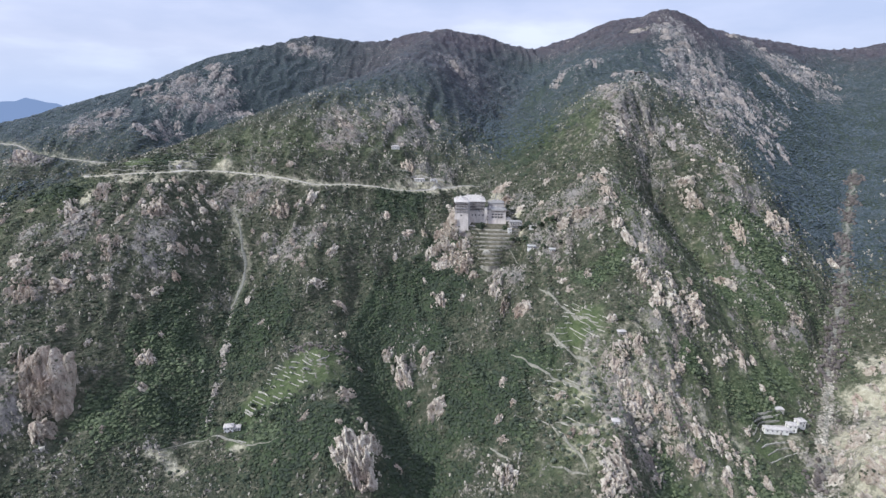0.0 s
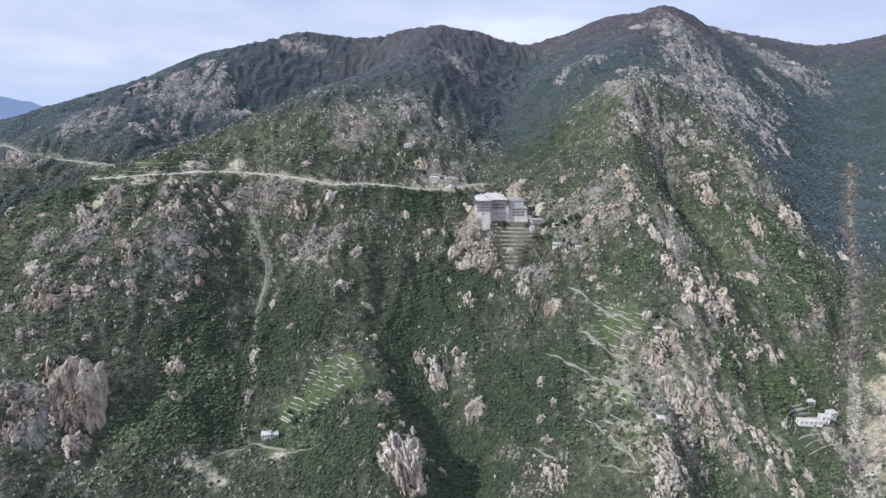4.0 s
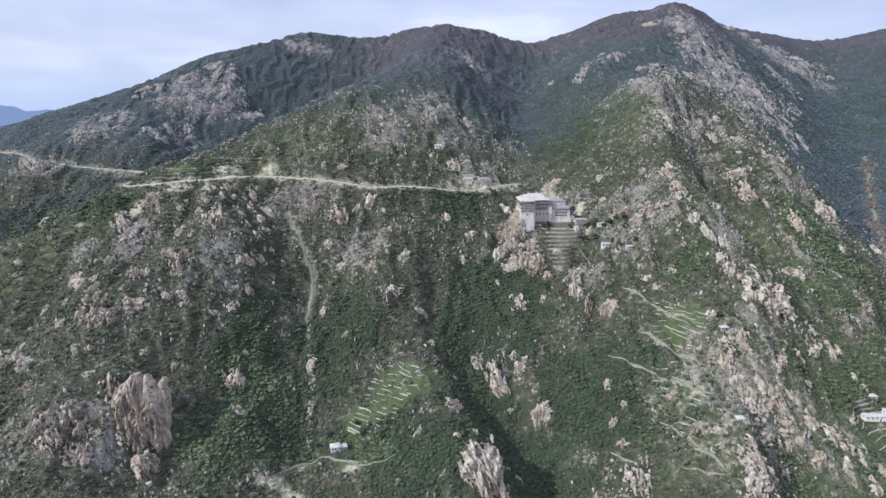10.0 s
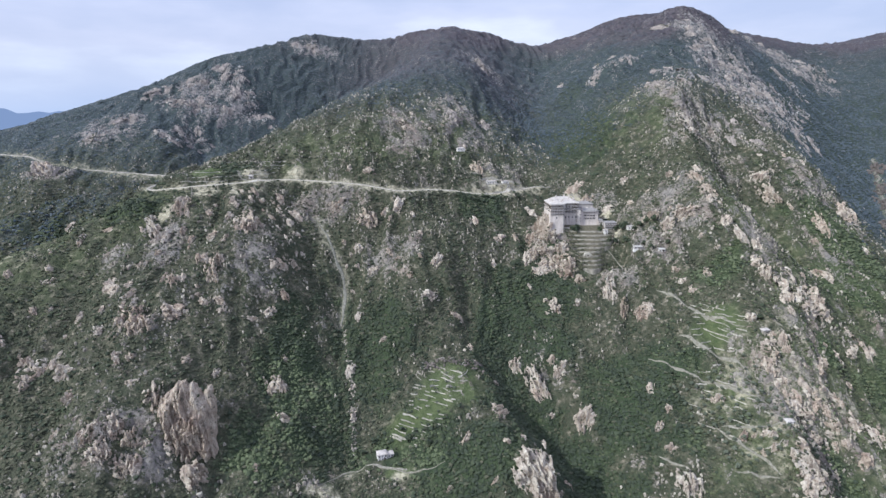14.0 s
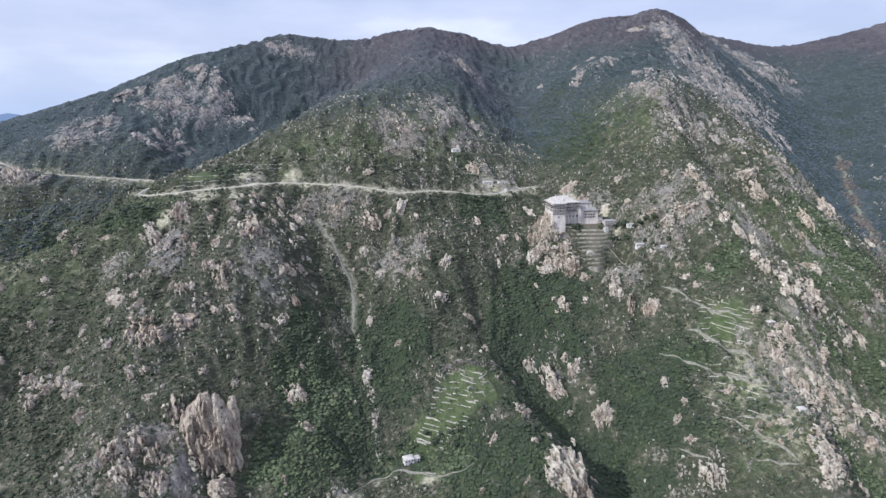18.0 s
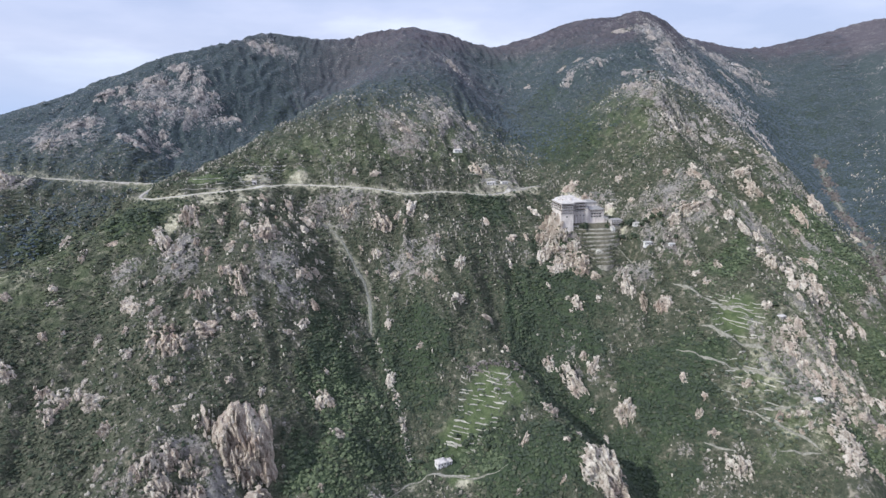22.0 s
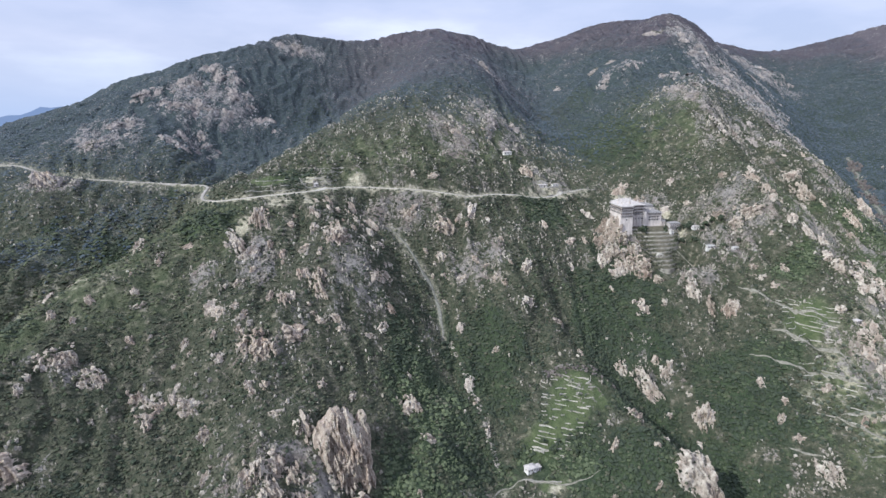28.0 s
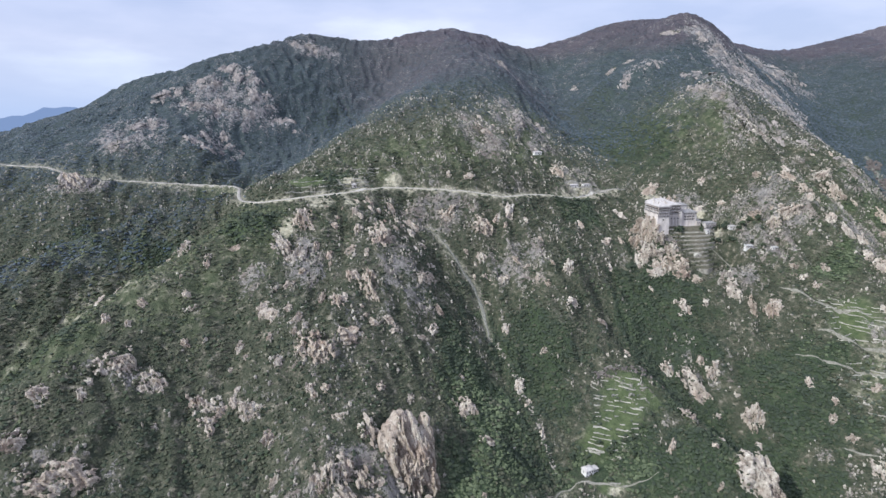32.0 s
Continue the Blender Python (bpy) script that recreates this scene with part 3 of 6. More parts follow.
# first five patches: dark woods that stand in for shade on the lower slopes
LUSH += [(-40, 440, 24, 60), (-70, 530, 30, 60), (-200, 520, 40, 60), (-110, 400, 60, 40), (-240, 440, 40, 40), (188, 386, 14, 16), (190, 362, 18, 18), (276, 378, 26, 22), (343, 494, 24, 22), (240, 462, 20, 16), (285, 450, 24, 20), (-60, 470, 40, 70), (-20, 400, 34, 50), (-40, 560, 34, 70), (-270, 500, 34, 60), (-520, 880, 70, 90), (-640, 830, 90, 60), (-560, 790, 60, 40), (-555, 686, 50, 22), (600, 900, 110, 170), (720, 1050, 130, 200), (850, 1280, 150, 170), (150, 1180, 70, 120)]
MEADOW = [(-122, 472, 30, 24), (-166, 445, 20, 12), (-142, 456, 24, 18), (139, 491, 25, 21), (112, 380, 12, 7), (126, 427, 14, 9), (-176, 408, 12, 5), (125, 494, 12, 9),
          (294, 412, 14, 9), (-405, 722, 24, 18), (380, 395, 30, 30)]
STONY = [(-260, 694, 64, 26), (-66, 932, 57, 87), (-159, 853, 38, 79), (290, 863, 48, 140), (490, 1063, 85, 170), (172, 631, 55, 49), (228, 568, 20, 58),
         (225, 496, 36, 51), (170, 413, 44, 52), (-379, 393, 36, 26), (-408, 590, 20, 42), (-309, 575, 30, 46), (-560, 1255, 110, 90),
         (-690, 1100, 60, 70), (-30, 508, 26, 46), (11, 656, 34, 50), (90, 720, 40, 30), (120, 660, 34, 30), (130, 600, 34, 30), (75, 590, 24, 24), (-10, 830, 40, 30)]
STONY_MORE = [(377, 597, 36, 110), (200, 420, 40, 53), (380, 402, 52, 56), (-545, 488, 36, 16), (-453, 573, 16, 20), (-565, 424, 46, 18),
              (39, 1314, 46, 90), (906, 1462, 130, 120), (-176, 625, 34, 34), (-389, 1620, 70, 60),
              (420, 700, 60, 60), (-720, 950, 40, 30), (590, 1150, 60, 110), (500, 1230, 60, 70)]

# paler, yellowish scrub
LIGHT = [(-472, 668, 36, 16), (-510, 640, 36, 18), (-440, 640, 24, 30), (-300, 772, 80, 36), (-190, 800, 60, 40), (-90, 900, 50, 90), (-30, 1000, 50, 90), (115, 375, 40, 26),
         (150, 430, 50, 40), (230, 470, 50, 50), (240, 600, 50, 70), (330, 560, 40, 60), (410, 700, 50, 90), (220, 900, 60, 120), (-640, 690, 60, 26)]
LIGHT += [(-560, 620, 70, 50), (-480, 660, 60, 30), (-600, 560, 50, 50), (-520, 560, 50, 40), (300, 560, 90, 90), (270, 430, 70, 50), (380, 620, 60, 80), (330, 480, 50, 50), (230, 370, 60, 40), (-500, 655, 44, 22), (-530, 612, 36, 30), (-560, 570, 36, 36), (-585, 520, 34, 40), (-460, 610, 40, 40), (-250, 790, 90, 40), (-130, 850, 70, 60), (300, 480, 60, 60), (270, 420, 60, 40), (360, 530, 50, 50), (220, 385, 50, 34), (330, 640, 40, 60), (255, 395, 50, 36), (210, 350, 40, 24)]
# valley behind the road spur, its plants and ground tinted for shade and haze
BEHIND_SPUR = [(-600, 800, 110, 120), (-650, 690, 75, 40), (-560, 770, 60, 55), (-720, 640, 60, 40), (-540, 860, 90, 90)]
# fresh green thickets
FRESH = [(188, 385, 18, 22), (192, 360, 20, 20), (276, 382, 30, 24), (343, 494, 26, 24), (240, 462, 22, 20), (-288, 412, 44, 40), (-262, 470, 30, 34), (-175, 420, 40, 24)]
# grassy, thinly overgrown slopes
GRASS = [(390, 400, 60, 46), (440, 470, 50, 36), (300, 475, 34, 26), (350, 500, 30, 26), (122, 388, 30, 24), (118, 436, 30, 22)]
SCREE = [(-40, 788, 34, 12), (20, 796, 30, 10), (76, 728, 7, 20), (80, 760, 9, 26), (-328, 732, 22, 7), (-354, 728, 14, 5), (-300, 744, 14, 6), (-392, 664, 14, 7), (-425, 636, 8, 12), (-45, 800, 26, 10), (10, 800, 26, 9), (40, 806, 22, 8), (62, 700, 30, 10), (96, 690, 14, 12), (100, 655, 22, 8), (83, 792, 8, 14), (79, 768, 8, 16), (74, 742, 9, 16), (-338, 690, 9, 14), (-388, 668, 16, 10), (-356, 678, 10, 10), (-32, 776, 30, 11), (2, 789, 22, 7), (-60, 760, 20, 8), (-214, 411, 9, 3), (-172, 405, 8, 3), (-236, 392, 14, 5), (-222, 384, 10, 4)]
# bare pale ground dotted with single bushes
SPECKLED = [(195, 425, 34, 26), (180, 450, 22, 22), (196, 400, 24, 12), (168, 430, 16, 24), (190, 470, 26, 22), (245, 410, 22, 18), (238, 372, 22, 14), (262, 398, 18, 14), (132, 356, 20, 26), (150, 386, 12, 12),
            (115, 432, 26, 22), (122, 388, 24, 18), (140, 452, 18, 14), (245, 510, 26, 16), (300, 488, 10, 12), (320, 424, 18, 10), (-580, 610, 60, 60)]
# the sunlit bank of layered pale rock across the stream
BANK = [(385, 395, 40, 44), (430, 455, 40, 34), (360, 362, 32, 22), (470, 505, 36, 26), (420, 400, 40, 40)]


def patches(x, y, spots, wobble=0.45):
    w = 1 + wobble * fbm(x / 22, y / 22, 3, 71)
    out = np.zeros(np.shape(x))
    for px, py, ax, ay in spots:
        out = np.maximum(out, 1 - smooth(0.55, 1.25, np.hypot((x - px) / ax, (y - py) / ay) * w))
    return out


def cover(x, y, z):
    x, y = np.asarray(x, float), np.asarray(y, float)
    rock = np.maximum(patches(x, y, STONY), patches(x, y, STONY_MORE))
    ribs, ribs2 = crests(x, y)
    lush = np.clip(patches(x, y, LUSH, 1.0) + 0.3 * fbm(x / 80, y / 80, 2, 91) + 0.3 * fbm(x / 24, y / 30, 2, 92), 0, 1)
    grit = fbm(x / 15, y / 28, 3, 83)
    rock = rock * (0.48 + 0.5 * grit) + 0.26 * (ribs - 0.35) + 0.18 * ribs2 + 0.28 * fbm(x / 90, y / 90, 3, 81) + 0.25 * grit + 0.24 - 0.45 * lush
    rock = np.clip(rock - 0.3 * smooth(-410, -470, x) * smooth(760, 700, y), 0, 1)
    meadow = np.maximum(patches(x, y, MEADOW, 0.3), 0.45 * patches(x, y, LIGHT, 0.8) * smooth(-0.3, 0.3, fbm(x / 20, y / 20, 2, 97)))
    meadow = np.maximum(meadow, 0.6 * np.clip(patches(x, y, GRASS, 0.7) * (0.8 + 0.8 * grit), 0, 1))
    heath = smooth(545, 630, z + 40 * fbm(x / 120, y / 120, 3, 95)) * (0.3 + 0.7 * smooth(-320, -120, x))
    heath = np.maximum(heath, 0.65 * smooth(1000, 1250, y + 60 * fbm(x / 90, y / 90, 2, 96)) * smooth(-420, -150, x) * smooth(250, 0, x))
    earth = np.zeros(np.shape(x))
    for line, w, amount in ((ROAD, 6.5, 0.68), (FAR_ROAD, 5.5, 0.5), (GRAVEL, 4.0, 0.4), (STREAM, 6, 0.3)):
        d, _ = near_line(x, y, line)
        earth = np.maximum(earth, amount * (1 - smooth(w * 0.7, w * 1.8, d * (1 + 0.9 * fbm(x / 14, y / 14, 3, 99)))))
    earth = np.maximum(earth, np.clip(patches(x, y, SCREE, 0.9) * (0.75 + 0.9 * grit), 0, 0.9))
    crumbs = fbm(x / 9, y / 12, 3, 84)
    earth = np.maximum(earth, np.clip(patches(x, y, SPECKLED, 0.9) * (0.34 + 1.3 * crumbs), 0, 0.62))
    earth = np.maximum(earth, np.clip(patches(x, y, BANK, 0.6) * (0.86 + 0.7 * crumbs), 0, 1.0))
    face = bare_faces(x, y)
    rock = np.maximum(rock, np.clip(face * (0.66 + 0.9 * grit), 0, 1))
    heath = heath * (1 - 0.6 * face)
    # how much haze is tinted into plants and ground, growing with distance
    haze_tint = smooth(820, 1120, y + 40 * fbm(x / 60, y / 60, 2, 64))
    haze_tint = np.maximum(haze_tint, smooth(400, 560, x) * smooth(600, 760, y))
    haze_tint = np.maximum(haze_tint, 0.5 * patches(x, y, BEHIND_SPUR, 0.8))
    return rock, lush * (1 - 0.6 * haze_tint), meadow * (1 - 0.7 * haze_tint), heath, earth, haze_tint


def axis(parts):
    out = []
    for a, c, step in parts:
        out += list(np.arange(a, c, step))
    return np.array(out + [parts[-1][1]])


def mesh_from(name, verts, faces, mat=None, flat=True):
    """A mesh from arrays; faces all of one size."""
    me = bpy.data.meshes.new(name)
    verts, faces = np.asarray(verts, np.float32), np.asarray(faces, np.int32)
    k = faces.shape[1]
    me.vertices.add(len(verts))
    me.vertices.foreach_set("co", verts.ravel())
    me.loops.add(faces.size)
    me.loops.foreach_set("vertex_index", faces.ravel())
    me.polygons.add(len(faces))
    me.polygons.foreach_set("loop_start", np.arange(0, faces.size, k, dtype=np.int32))
    me.polygons.foreach_set("loop_total", np.full(len(faces), k, np.int32))
    me.polygons.foreach_set("use_smooth", np.full(len(faces), not flat))
    me.update(calc_edges=True)
    if mat:
        me.materials.append(mat)
    return me


# ---- the land ----
xs = axis([(-4600, -2000, 130), (-2000, -1000, 30), (-1000, -750, 8), (-750, 560, 3.4), (560, 1700, 9), (1700, 2400, 50), (2400, 4600, 130)])
ys = axis([(-4600, -400, 150), (-400, 240, 30), (240, 330, 8), (330, 900, 3.2), (900, 1900, 8), (1900, 2600, 40), (2600, 4600, 130)])
GX, GY = np.meshgrid(xs, ys)
GZ = height(GX, GY)
nx, ny = len(xs), len(ys)
idx = np.arange(nx * ny).reshape(ny, nx)
quads = np.stack([idx[:-1, :-1], idx[:-1, 1:], idx[1:, 1:], idx[1:, :-1]], -1).reshape(-1, 4)
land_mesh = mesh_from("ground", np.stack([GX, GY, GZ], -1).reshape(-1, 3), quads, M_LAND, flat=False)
for key, values in zip(("rock", "lush", "meadow", "heath", "earth", "haze_tint"), cover(GX, GY, GZ)):
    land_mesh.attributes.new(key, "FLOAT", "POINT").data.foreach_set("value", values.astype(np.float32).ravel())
land = new("ground", land_mesh)
tagged(land, "steep rocky mountainside of scrub, soil and bare granite", "ground", kind="structure")


def ground_at(x, y):
    """The height of the land's mesh at a place."""
    x, y = np.asarray(x, float), np.asarray(y, float)
    i = np.clip(np.searchsorted(xs, x) - 1, 0, nx - 2)
    j = np.clip(np.searchsorted(ys, y) - 1, 0, ny - 2)
    u, v = (x - xs[i]) / (xs[i + 1] - xs[i]), (y - ys[j]) / (ys[j + 1] - ys[j])
    return (GZ[j, i] * (1 - u) + GZ[j, i + 1] * u) * (1 - v) + (GZ[j + 1, i] * (1 - u) + GZ[j + 1, i + 1] * u) * v


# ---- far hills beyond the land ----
m_far, n, l, b = material("glowing far hills", 1.0, 0.0)
# emission in a flat haze blue replaces any light on these hills
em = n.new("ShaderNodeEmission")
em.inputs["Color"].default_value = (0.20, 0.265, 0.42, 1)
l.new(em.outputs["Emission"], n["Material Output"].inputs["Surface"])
fv, ff = [], []
for k in range(61):
    a = radians(-62 + 42 * k / 60)
    fx, fy = 4300 * math.sin(a), 4300 * math.cos(a)
    top = 392 + 26 * math.sin(k * 0.33 + 2.6) + 12 * math.sin(k * 0.9) + 8 * math.sin(k * 2.3)
    fv += [(fx, fy, -5), (fx * 0.995, fy * 0.995, top * 0.7), (fx, fy, top)]
for k in range(60):
    for j in (0, 1):
        ff.append((3 * k + j, 3 * k + 3 + j, 3 * k + 4 + j, 3 * k + 1 + j))
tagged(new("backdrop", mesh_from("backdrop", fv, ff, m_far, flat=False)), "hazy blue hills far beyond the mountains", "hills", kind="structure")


# ---- helpers for things ----
def part(name, bm, mat, parent, label="", smooth_faces=False):
    me = bpy.data.meshes.new(name)
    bm.to_mesh(me)
    bm.free()
    me.materials.append(mat)
    if smooth_faces:
        me.polygons.foreach_set("use_smooth", np.full(len(me.polygons), True))
    ob = new(name, me)
    ob.parent = parent
    if label:
        ob["label"] = label
    return ob


def share(name, me, parent, m, label=""):
    ob = new(name, me)
    ob.parent = parent
    ob.matrix_local = m
    if label:
        ob["label"] = label
    return ob


def thing(name, x, y, z, turn, label, category, group=""):
    ob = new(name)
    ob.empty_display_size = 2
    ob.matrix_world = pose(x, y, z, 0, 0, turn)
    return tagged(ob, label, category, group)


def slab(bm, x0, x1, y0, y1, z0, z1, batter=0.0):
    """A box; batter: how far its foot stands out."""
    vs = []
    for z, k in ((z0, batter), (z1, 0.0)):
        vs.append([bm.verts.new(p) for p in ((x0 - k, y0 - k, z), (x1 + k, y0 - k, z), (x1 + k, y1 + k, z), (x0 - k, y1 + k, z))])
    lo, hi = vs
    bm.faces.new(lo[::-1])
    bm.faces.new(hi)
    for i in range(4):
        j = (i + 1) % 4
        bm.faces.new((lo[i], lo[j], hi[j], hi[i]))
    return bm


def slabs(*boxes):
    bm = bmesh.new()
    for q in boxes:
        slab(bm, *q)
    return bm


def hip_roof(x0, x1, y0, y1, z, rise, over=0.7, thick=0.35, gable=False):
    bm = bmesh.new()
    x0, x1, y0, y1 = x0 - over, x1 + over, y0 - over, y1 + over
    long_x = (x1 - x0) >= (y1 - y0)
    half = min(x1 - x0, y1 - y0) / 2 * (0.0 if gable else 0.95)
    cx, cy = (x0 + x1) / 2, (y0 + y1) / 2
    ra, rb = ((x0 + half, cy), (x1 - half, cy)) if long_x else ((cx, y0 + half), (cx, y1 - half))
    lo = [bm.verts.new((*p, z - thick)) for p in ((x0, y0), (x1, y0), (x1, y1), (x0, y1))]
    hi = [bm.verts.new((*p, z)) for p in ((x0, y0), (x1, y0), (x1, y1), (x0, y1))]
    a, c = bm.verts.new((*ra, z + rise)), bm.verts.new((*rb, z + rise))
    bm.faces.new(lo[::-1])
    for i in range(4):
        j = (i + 1) % 4
        bm.faces.new((lo[i], lo[j], hi[j], hi[i]))
    if long_x:
        bm.faces.new((hi[0], hi[1], c, a)); bm.faces.new((hi[1], hi[2], c)); bm.faces.new((hi[2], hi[3], a, c)); bm.faces.new((hi[3], hi[0], a))
    else:
        bm.faces.new((hi[0], hi[1], a)); bm.faces.new((hi[1], hi[2], c, a)); bm.faces.new((hi[2], hi[3], c)); bm.faces.new((hi[3], hi[0], a, c))
    return bm


def window(parent, x, y, z, w, h, face="s", name="window"):
    """A window with frame, sill and dark pane on a wall that faces s, w or e."""
    t = 0.16
    fr = slabs((-w / 2 - t, -w / 2, -0.12, 0.1, -h / 2, h / 2), (w / 2, w / 2 + t, -0.12, 0.1, -h / 2, h / 2), (-w / 2 - t, w / 2 + t, -0.12, 0.1, h / 2, h / 2 + t),
               (-0.05, 0.05, -0.1, 0.1, -h / 2, h / 2))
    ob = part(name, fr, M_RAIL, parent)
    ob.matrix_local = pose(x, y, z, 0, 0, {"s": 0, "w": -90, "e": 90}[face])
    part("pane", slabs((-w / 2, w / 2, -0.05, 0.02, -h / 2, h / 2)), M_GLASS, ob)
    part("sill", slabs((-w / 2 - 0.25, w / 2 + 0.25, -0.25, 0.08, -h / 2 - 0.2, -h / 2)), M_MASONRY, ob)
    return ob


def balcony(parent, length, x, y, z, face, storey=3.6, depth=1.7):
    """A timber balcony: floor on struts, a dark panel for the shade behind, posts and a railing."""
    ob = part("balcony", slabs((-length / 2, length / 2, -depth, 0.0, -0.28, 0.0)), M_TIMBER, parent)
    ob.matrix_local = pose(x, y, z, 0, 0, {"s": 0, "w": -90, "e": 90}[face])
    part("shade_panel", slabs((-length / 2 + 0.3, length / 2 - 0.3, -0.12, -0.02, 0.0, storey - 1.9)), M_TIMBER, ob, "dark panel in place of the balcony's shaded wall")
    part("railing", slabs((-length / 2, length / 2, -depth, -depth + 0.1, 1.05, 1.3), (-length / 2, length / 2, -depth + 0.02, -depth + 0.08, 0.1, 1.0)), M_RAIL, ob,
         "pale weathered railing")
    n_posts = max(3, int(length / 3.2) + 1)
    for k in range(n_posts):
        px = -length / 2 + 0.12 + (length - 0.24) * k / (n_posts - 1)
        part("post", slabs((px - 0.11, px + 0.11, -depth, -depth + 0.22, 0.0, storey - 0.3)), M_TIMBER, ob)
        strut = bmesh.new()
        vs = [strut.verts.new(p) for p in ((px - 0.1, -depth + 0.1, -0.28), (px + 0.1, -depth + 0.1, -0.28), (px + 0.1, 0, -1.7), (px - 0.1, 0, -1.7),
                                           (px - 0.1, -depth + 0.45, -0.28), (px + 0.1, -depth + 0.45, -0.28), (px + 0.1, 0, -1.25), (px - 0.1, 0, -1.25))]
        for q in ((0, 1, 2, 3), (4, 7, 6, 5), (0, 4, 5, 1), (3, 2, 6, 7), (1, 5, 6, 2), (0, 3, 7, 4)):
            strut.faces.new([vs[i] for i in q])
        part("strut", strut, M_TIMBER, ob)
    return ob


def chimney(parent, x, y, z, h=2.6, s=0.55):
    c = part("chimney", slabs((x - s, x + s, y - s, y + s, z - 1.5, z + h)), M_PLASTER, parent)
    part("cap", slabs((x - s - 0.2, x + s + 0.2, y - s - 0.2, y + s + 0.2, z + h, z + h + 0.25)), M_ROOF, c)


# ---- the monastery ----
mon = thing("monastery", 0, 0, 0, 0, "tall pale stone monastery with timber balconies on a cliff", "monastery")
BASE = 290.0
part("tower_wall", slabs((17.5, 33, 661, 688, BASE, 337.2, 1.8)), M_PLASTER, mon, "tall pale battered wall of the corner block")
part("tower_roof", hip_roof(17.5, 33, 661, 688, 338.0, 4.2, 1.6), M_ROOF, mon, "low grey slab roof of the corner block")
part("recess_wall", slabs((33, 55, 671, 688, BASE, 336.4, 0.6)), M_PLASTER, mon, "set-back pale wall between the blocks")
part("recess_roof", hip_roof(32, 55, 671, 688, 337.2, 3.2, 1.4), M_ROOF, mon)
part("return_wall", slabs((33, 36, 664, 671, BASE, 336.8, 0.4)), M_MASONRY, mon, "narrow shaded wall beside the corner block")
part("wing_wall", slabs((56, 82.5, 673, 689, BASE, 325.4, 0.4)), M_PLASTER, mon, "lower pale wing with a window grid")
part("wing_roof", hip_roof(56, 82.5, 673, 689, 326.1, 3.2, 0.9), M_ROOF_DARK, mon, "grey slate roof of the lower wing")
part("rear_wall", slabs((28, 56, 691, 706, BASE, 336.0)), M_MASONRY, mon)
part("rear_roof", hip_roof(28, 56, 691, 706, 336.6, 4.4, 1.0), M_ROOF, mon)
part("annex_wall", slabs((62, 82, 692, 706, BASE, 331.0)), M_MASONRY, mon)
part("annex_roof", hip_roof(62, 82, 692, 706, 331.6, 3.0, 0.8), M_ROOF_DARK, mon)
part("plinth", slabs((17, 33.6, 659.2, 662, 290, 298.5, 0.8), (34, 83, 664, 672, 292, 306.5, 0.8)), M_MASONRY, mon, "rough stone plinth wall")
for tier in range(3):
    z = 333.4 - 4.0 * tier
    balcony(mon, 16.0, 25.25, 660.9, z, "s", 4.0, 1.7 - 0.2 * tier)
    if tier < 2:
        balcony(mon, 26.0, 17.4, 674.5, z, "w", 4.0, 1.5 - 0.2 * tier)
    balcony(mon, 18.6, 45.7, 670.9, z, "s", 4.0, 1.5)
window(mon, 25.2, 660.4, 321.0, 1.8, 1.7, "s")
for k in range(3):
    window(mon, 17.1, 666.0 + 7.5 * k, 320.5, 1.0, 1.5, "w")
for k in range(5):
    part("buttress", slabs((36.6 + 4.4 * k, 37.7 + 4.4 * k, 669.4, 671.2, BASE, 323.0, 0.5)), M_PLASTER, mon, "pale wall pier")
    window(mon, 39.4 + 4.4 * k if k < 4 else 54.3, 670.6, 319.5, 1.2, 1.8, "s")
for k in range(4):
    for j in range(2):
        window(mon, 66.0 + 3.7 * k, 672.8, 320.4 - 3.6 * j, 2.0, 1.8, "s")
for k in range(2):
    part("string_course", slabs((63.8, 80.0, 672.5, 672.9, 320.6 - 3.4 * k, 320.9 - 3.4 * k)), M_TIMBER, mon, "dark timber band between window rows")
for k in range(3):
    window(mon, 59.5, 672.8, 321.5 - 4.2 * k, 0.9, 1.5, "s")
balcony(mon, 17.0, 72.0, 672.8, 324.6, "s", 2.2, 1.0)
for cx, cy, cz in ((21, 668, 339.5), (29, 672, 339.2), (24, 682, 340), (40, 681, 338.6), (50, 677, 338), (62, 675, 328), (70, 680, 328), (45, 699, 340), (19.5, 675, 340), (31, 665, 339.5), (36, 675, 339), (46, 683, 339), (53, 684, 338.5), (77, 683, 328), (34, 697, 339.5), (52, 700, 339.5), (74, 698, 334)):
    chimney(mon, cx, cy, cz)


part("stair_block", slabs((54.2, 58.2, 669.5, 674, BASE, 328.6, 0.3)), M_PLASTER, mon, "narrow pale stair block between the wings")
part("stair_roof", hip_roof(54.2, 58.2, 669.5, 674, 329.0, 1.2, 0.4), M_ROOF_DARK, mon)
part("parapet", slabs((34, 83, 663.6, 664.3, 305.5, 307.8), (82.4, 83.2, 664.3, 672, 305.5, 307.8)), M_MASONRY, mon, "low pale wall along the garden terrace")
part("lean_to", slabs((83, 89, 672, 684, BASE, 314.0, 0.2)), M_PLASTER, mon, "low pale extension at the end of the wing")
part("lean_to_roof", hip_roof(83, 89, 672, 684, 314.5, 1.4, 0.5), M_ROOF_DARK, mon)
for k in range(2):
    window(mon, 84.8 + 2.6 * k, 671.8, 311.5, 0.9, 1.4, "s")


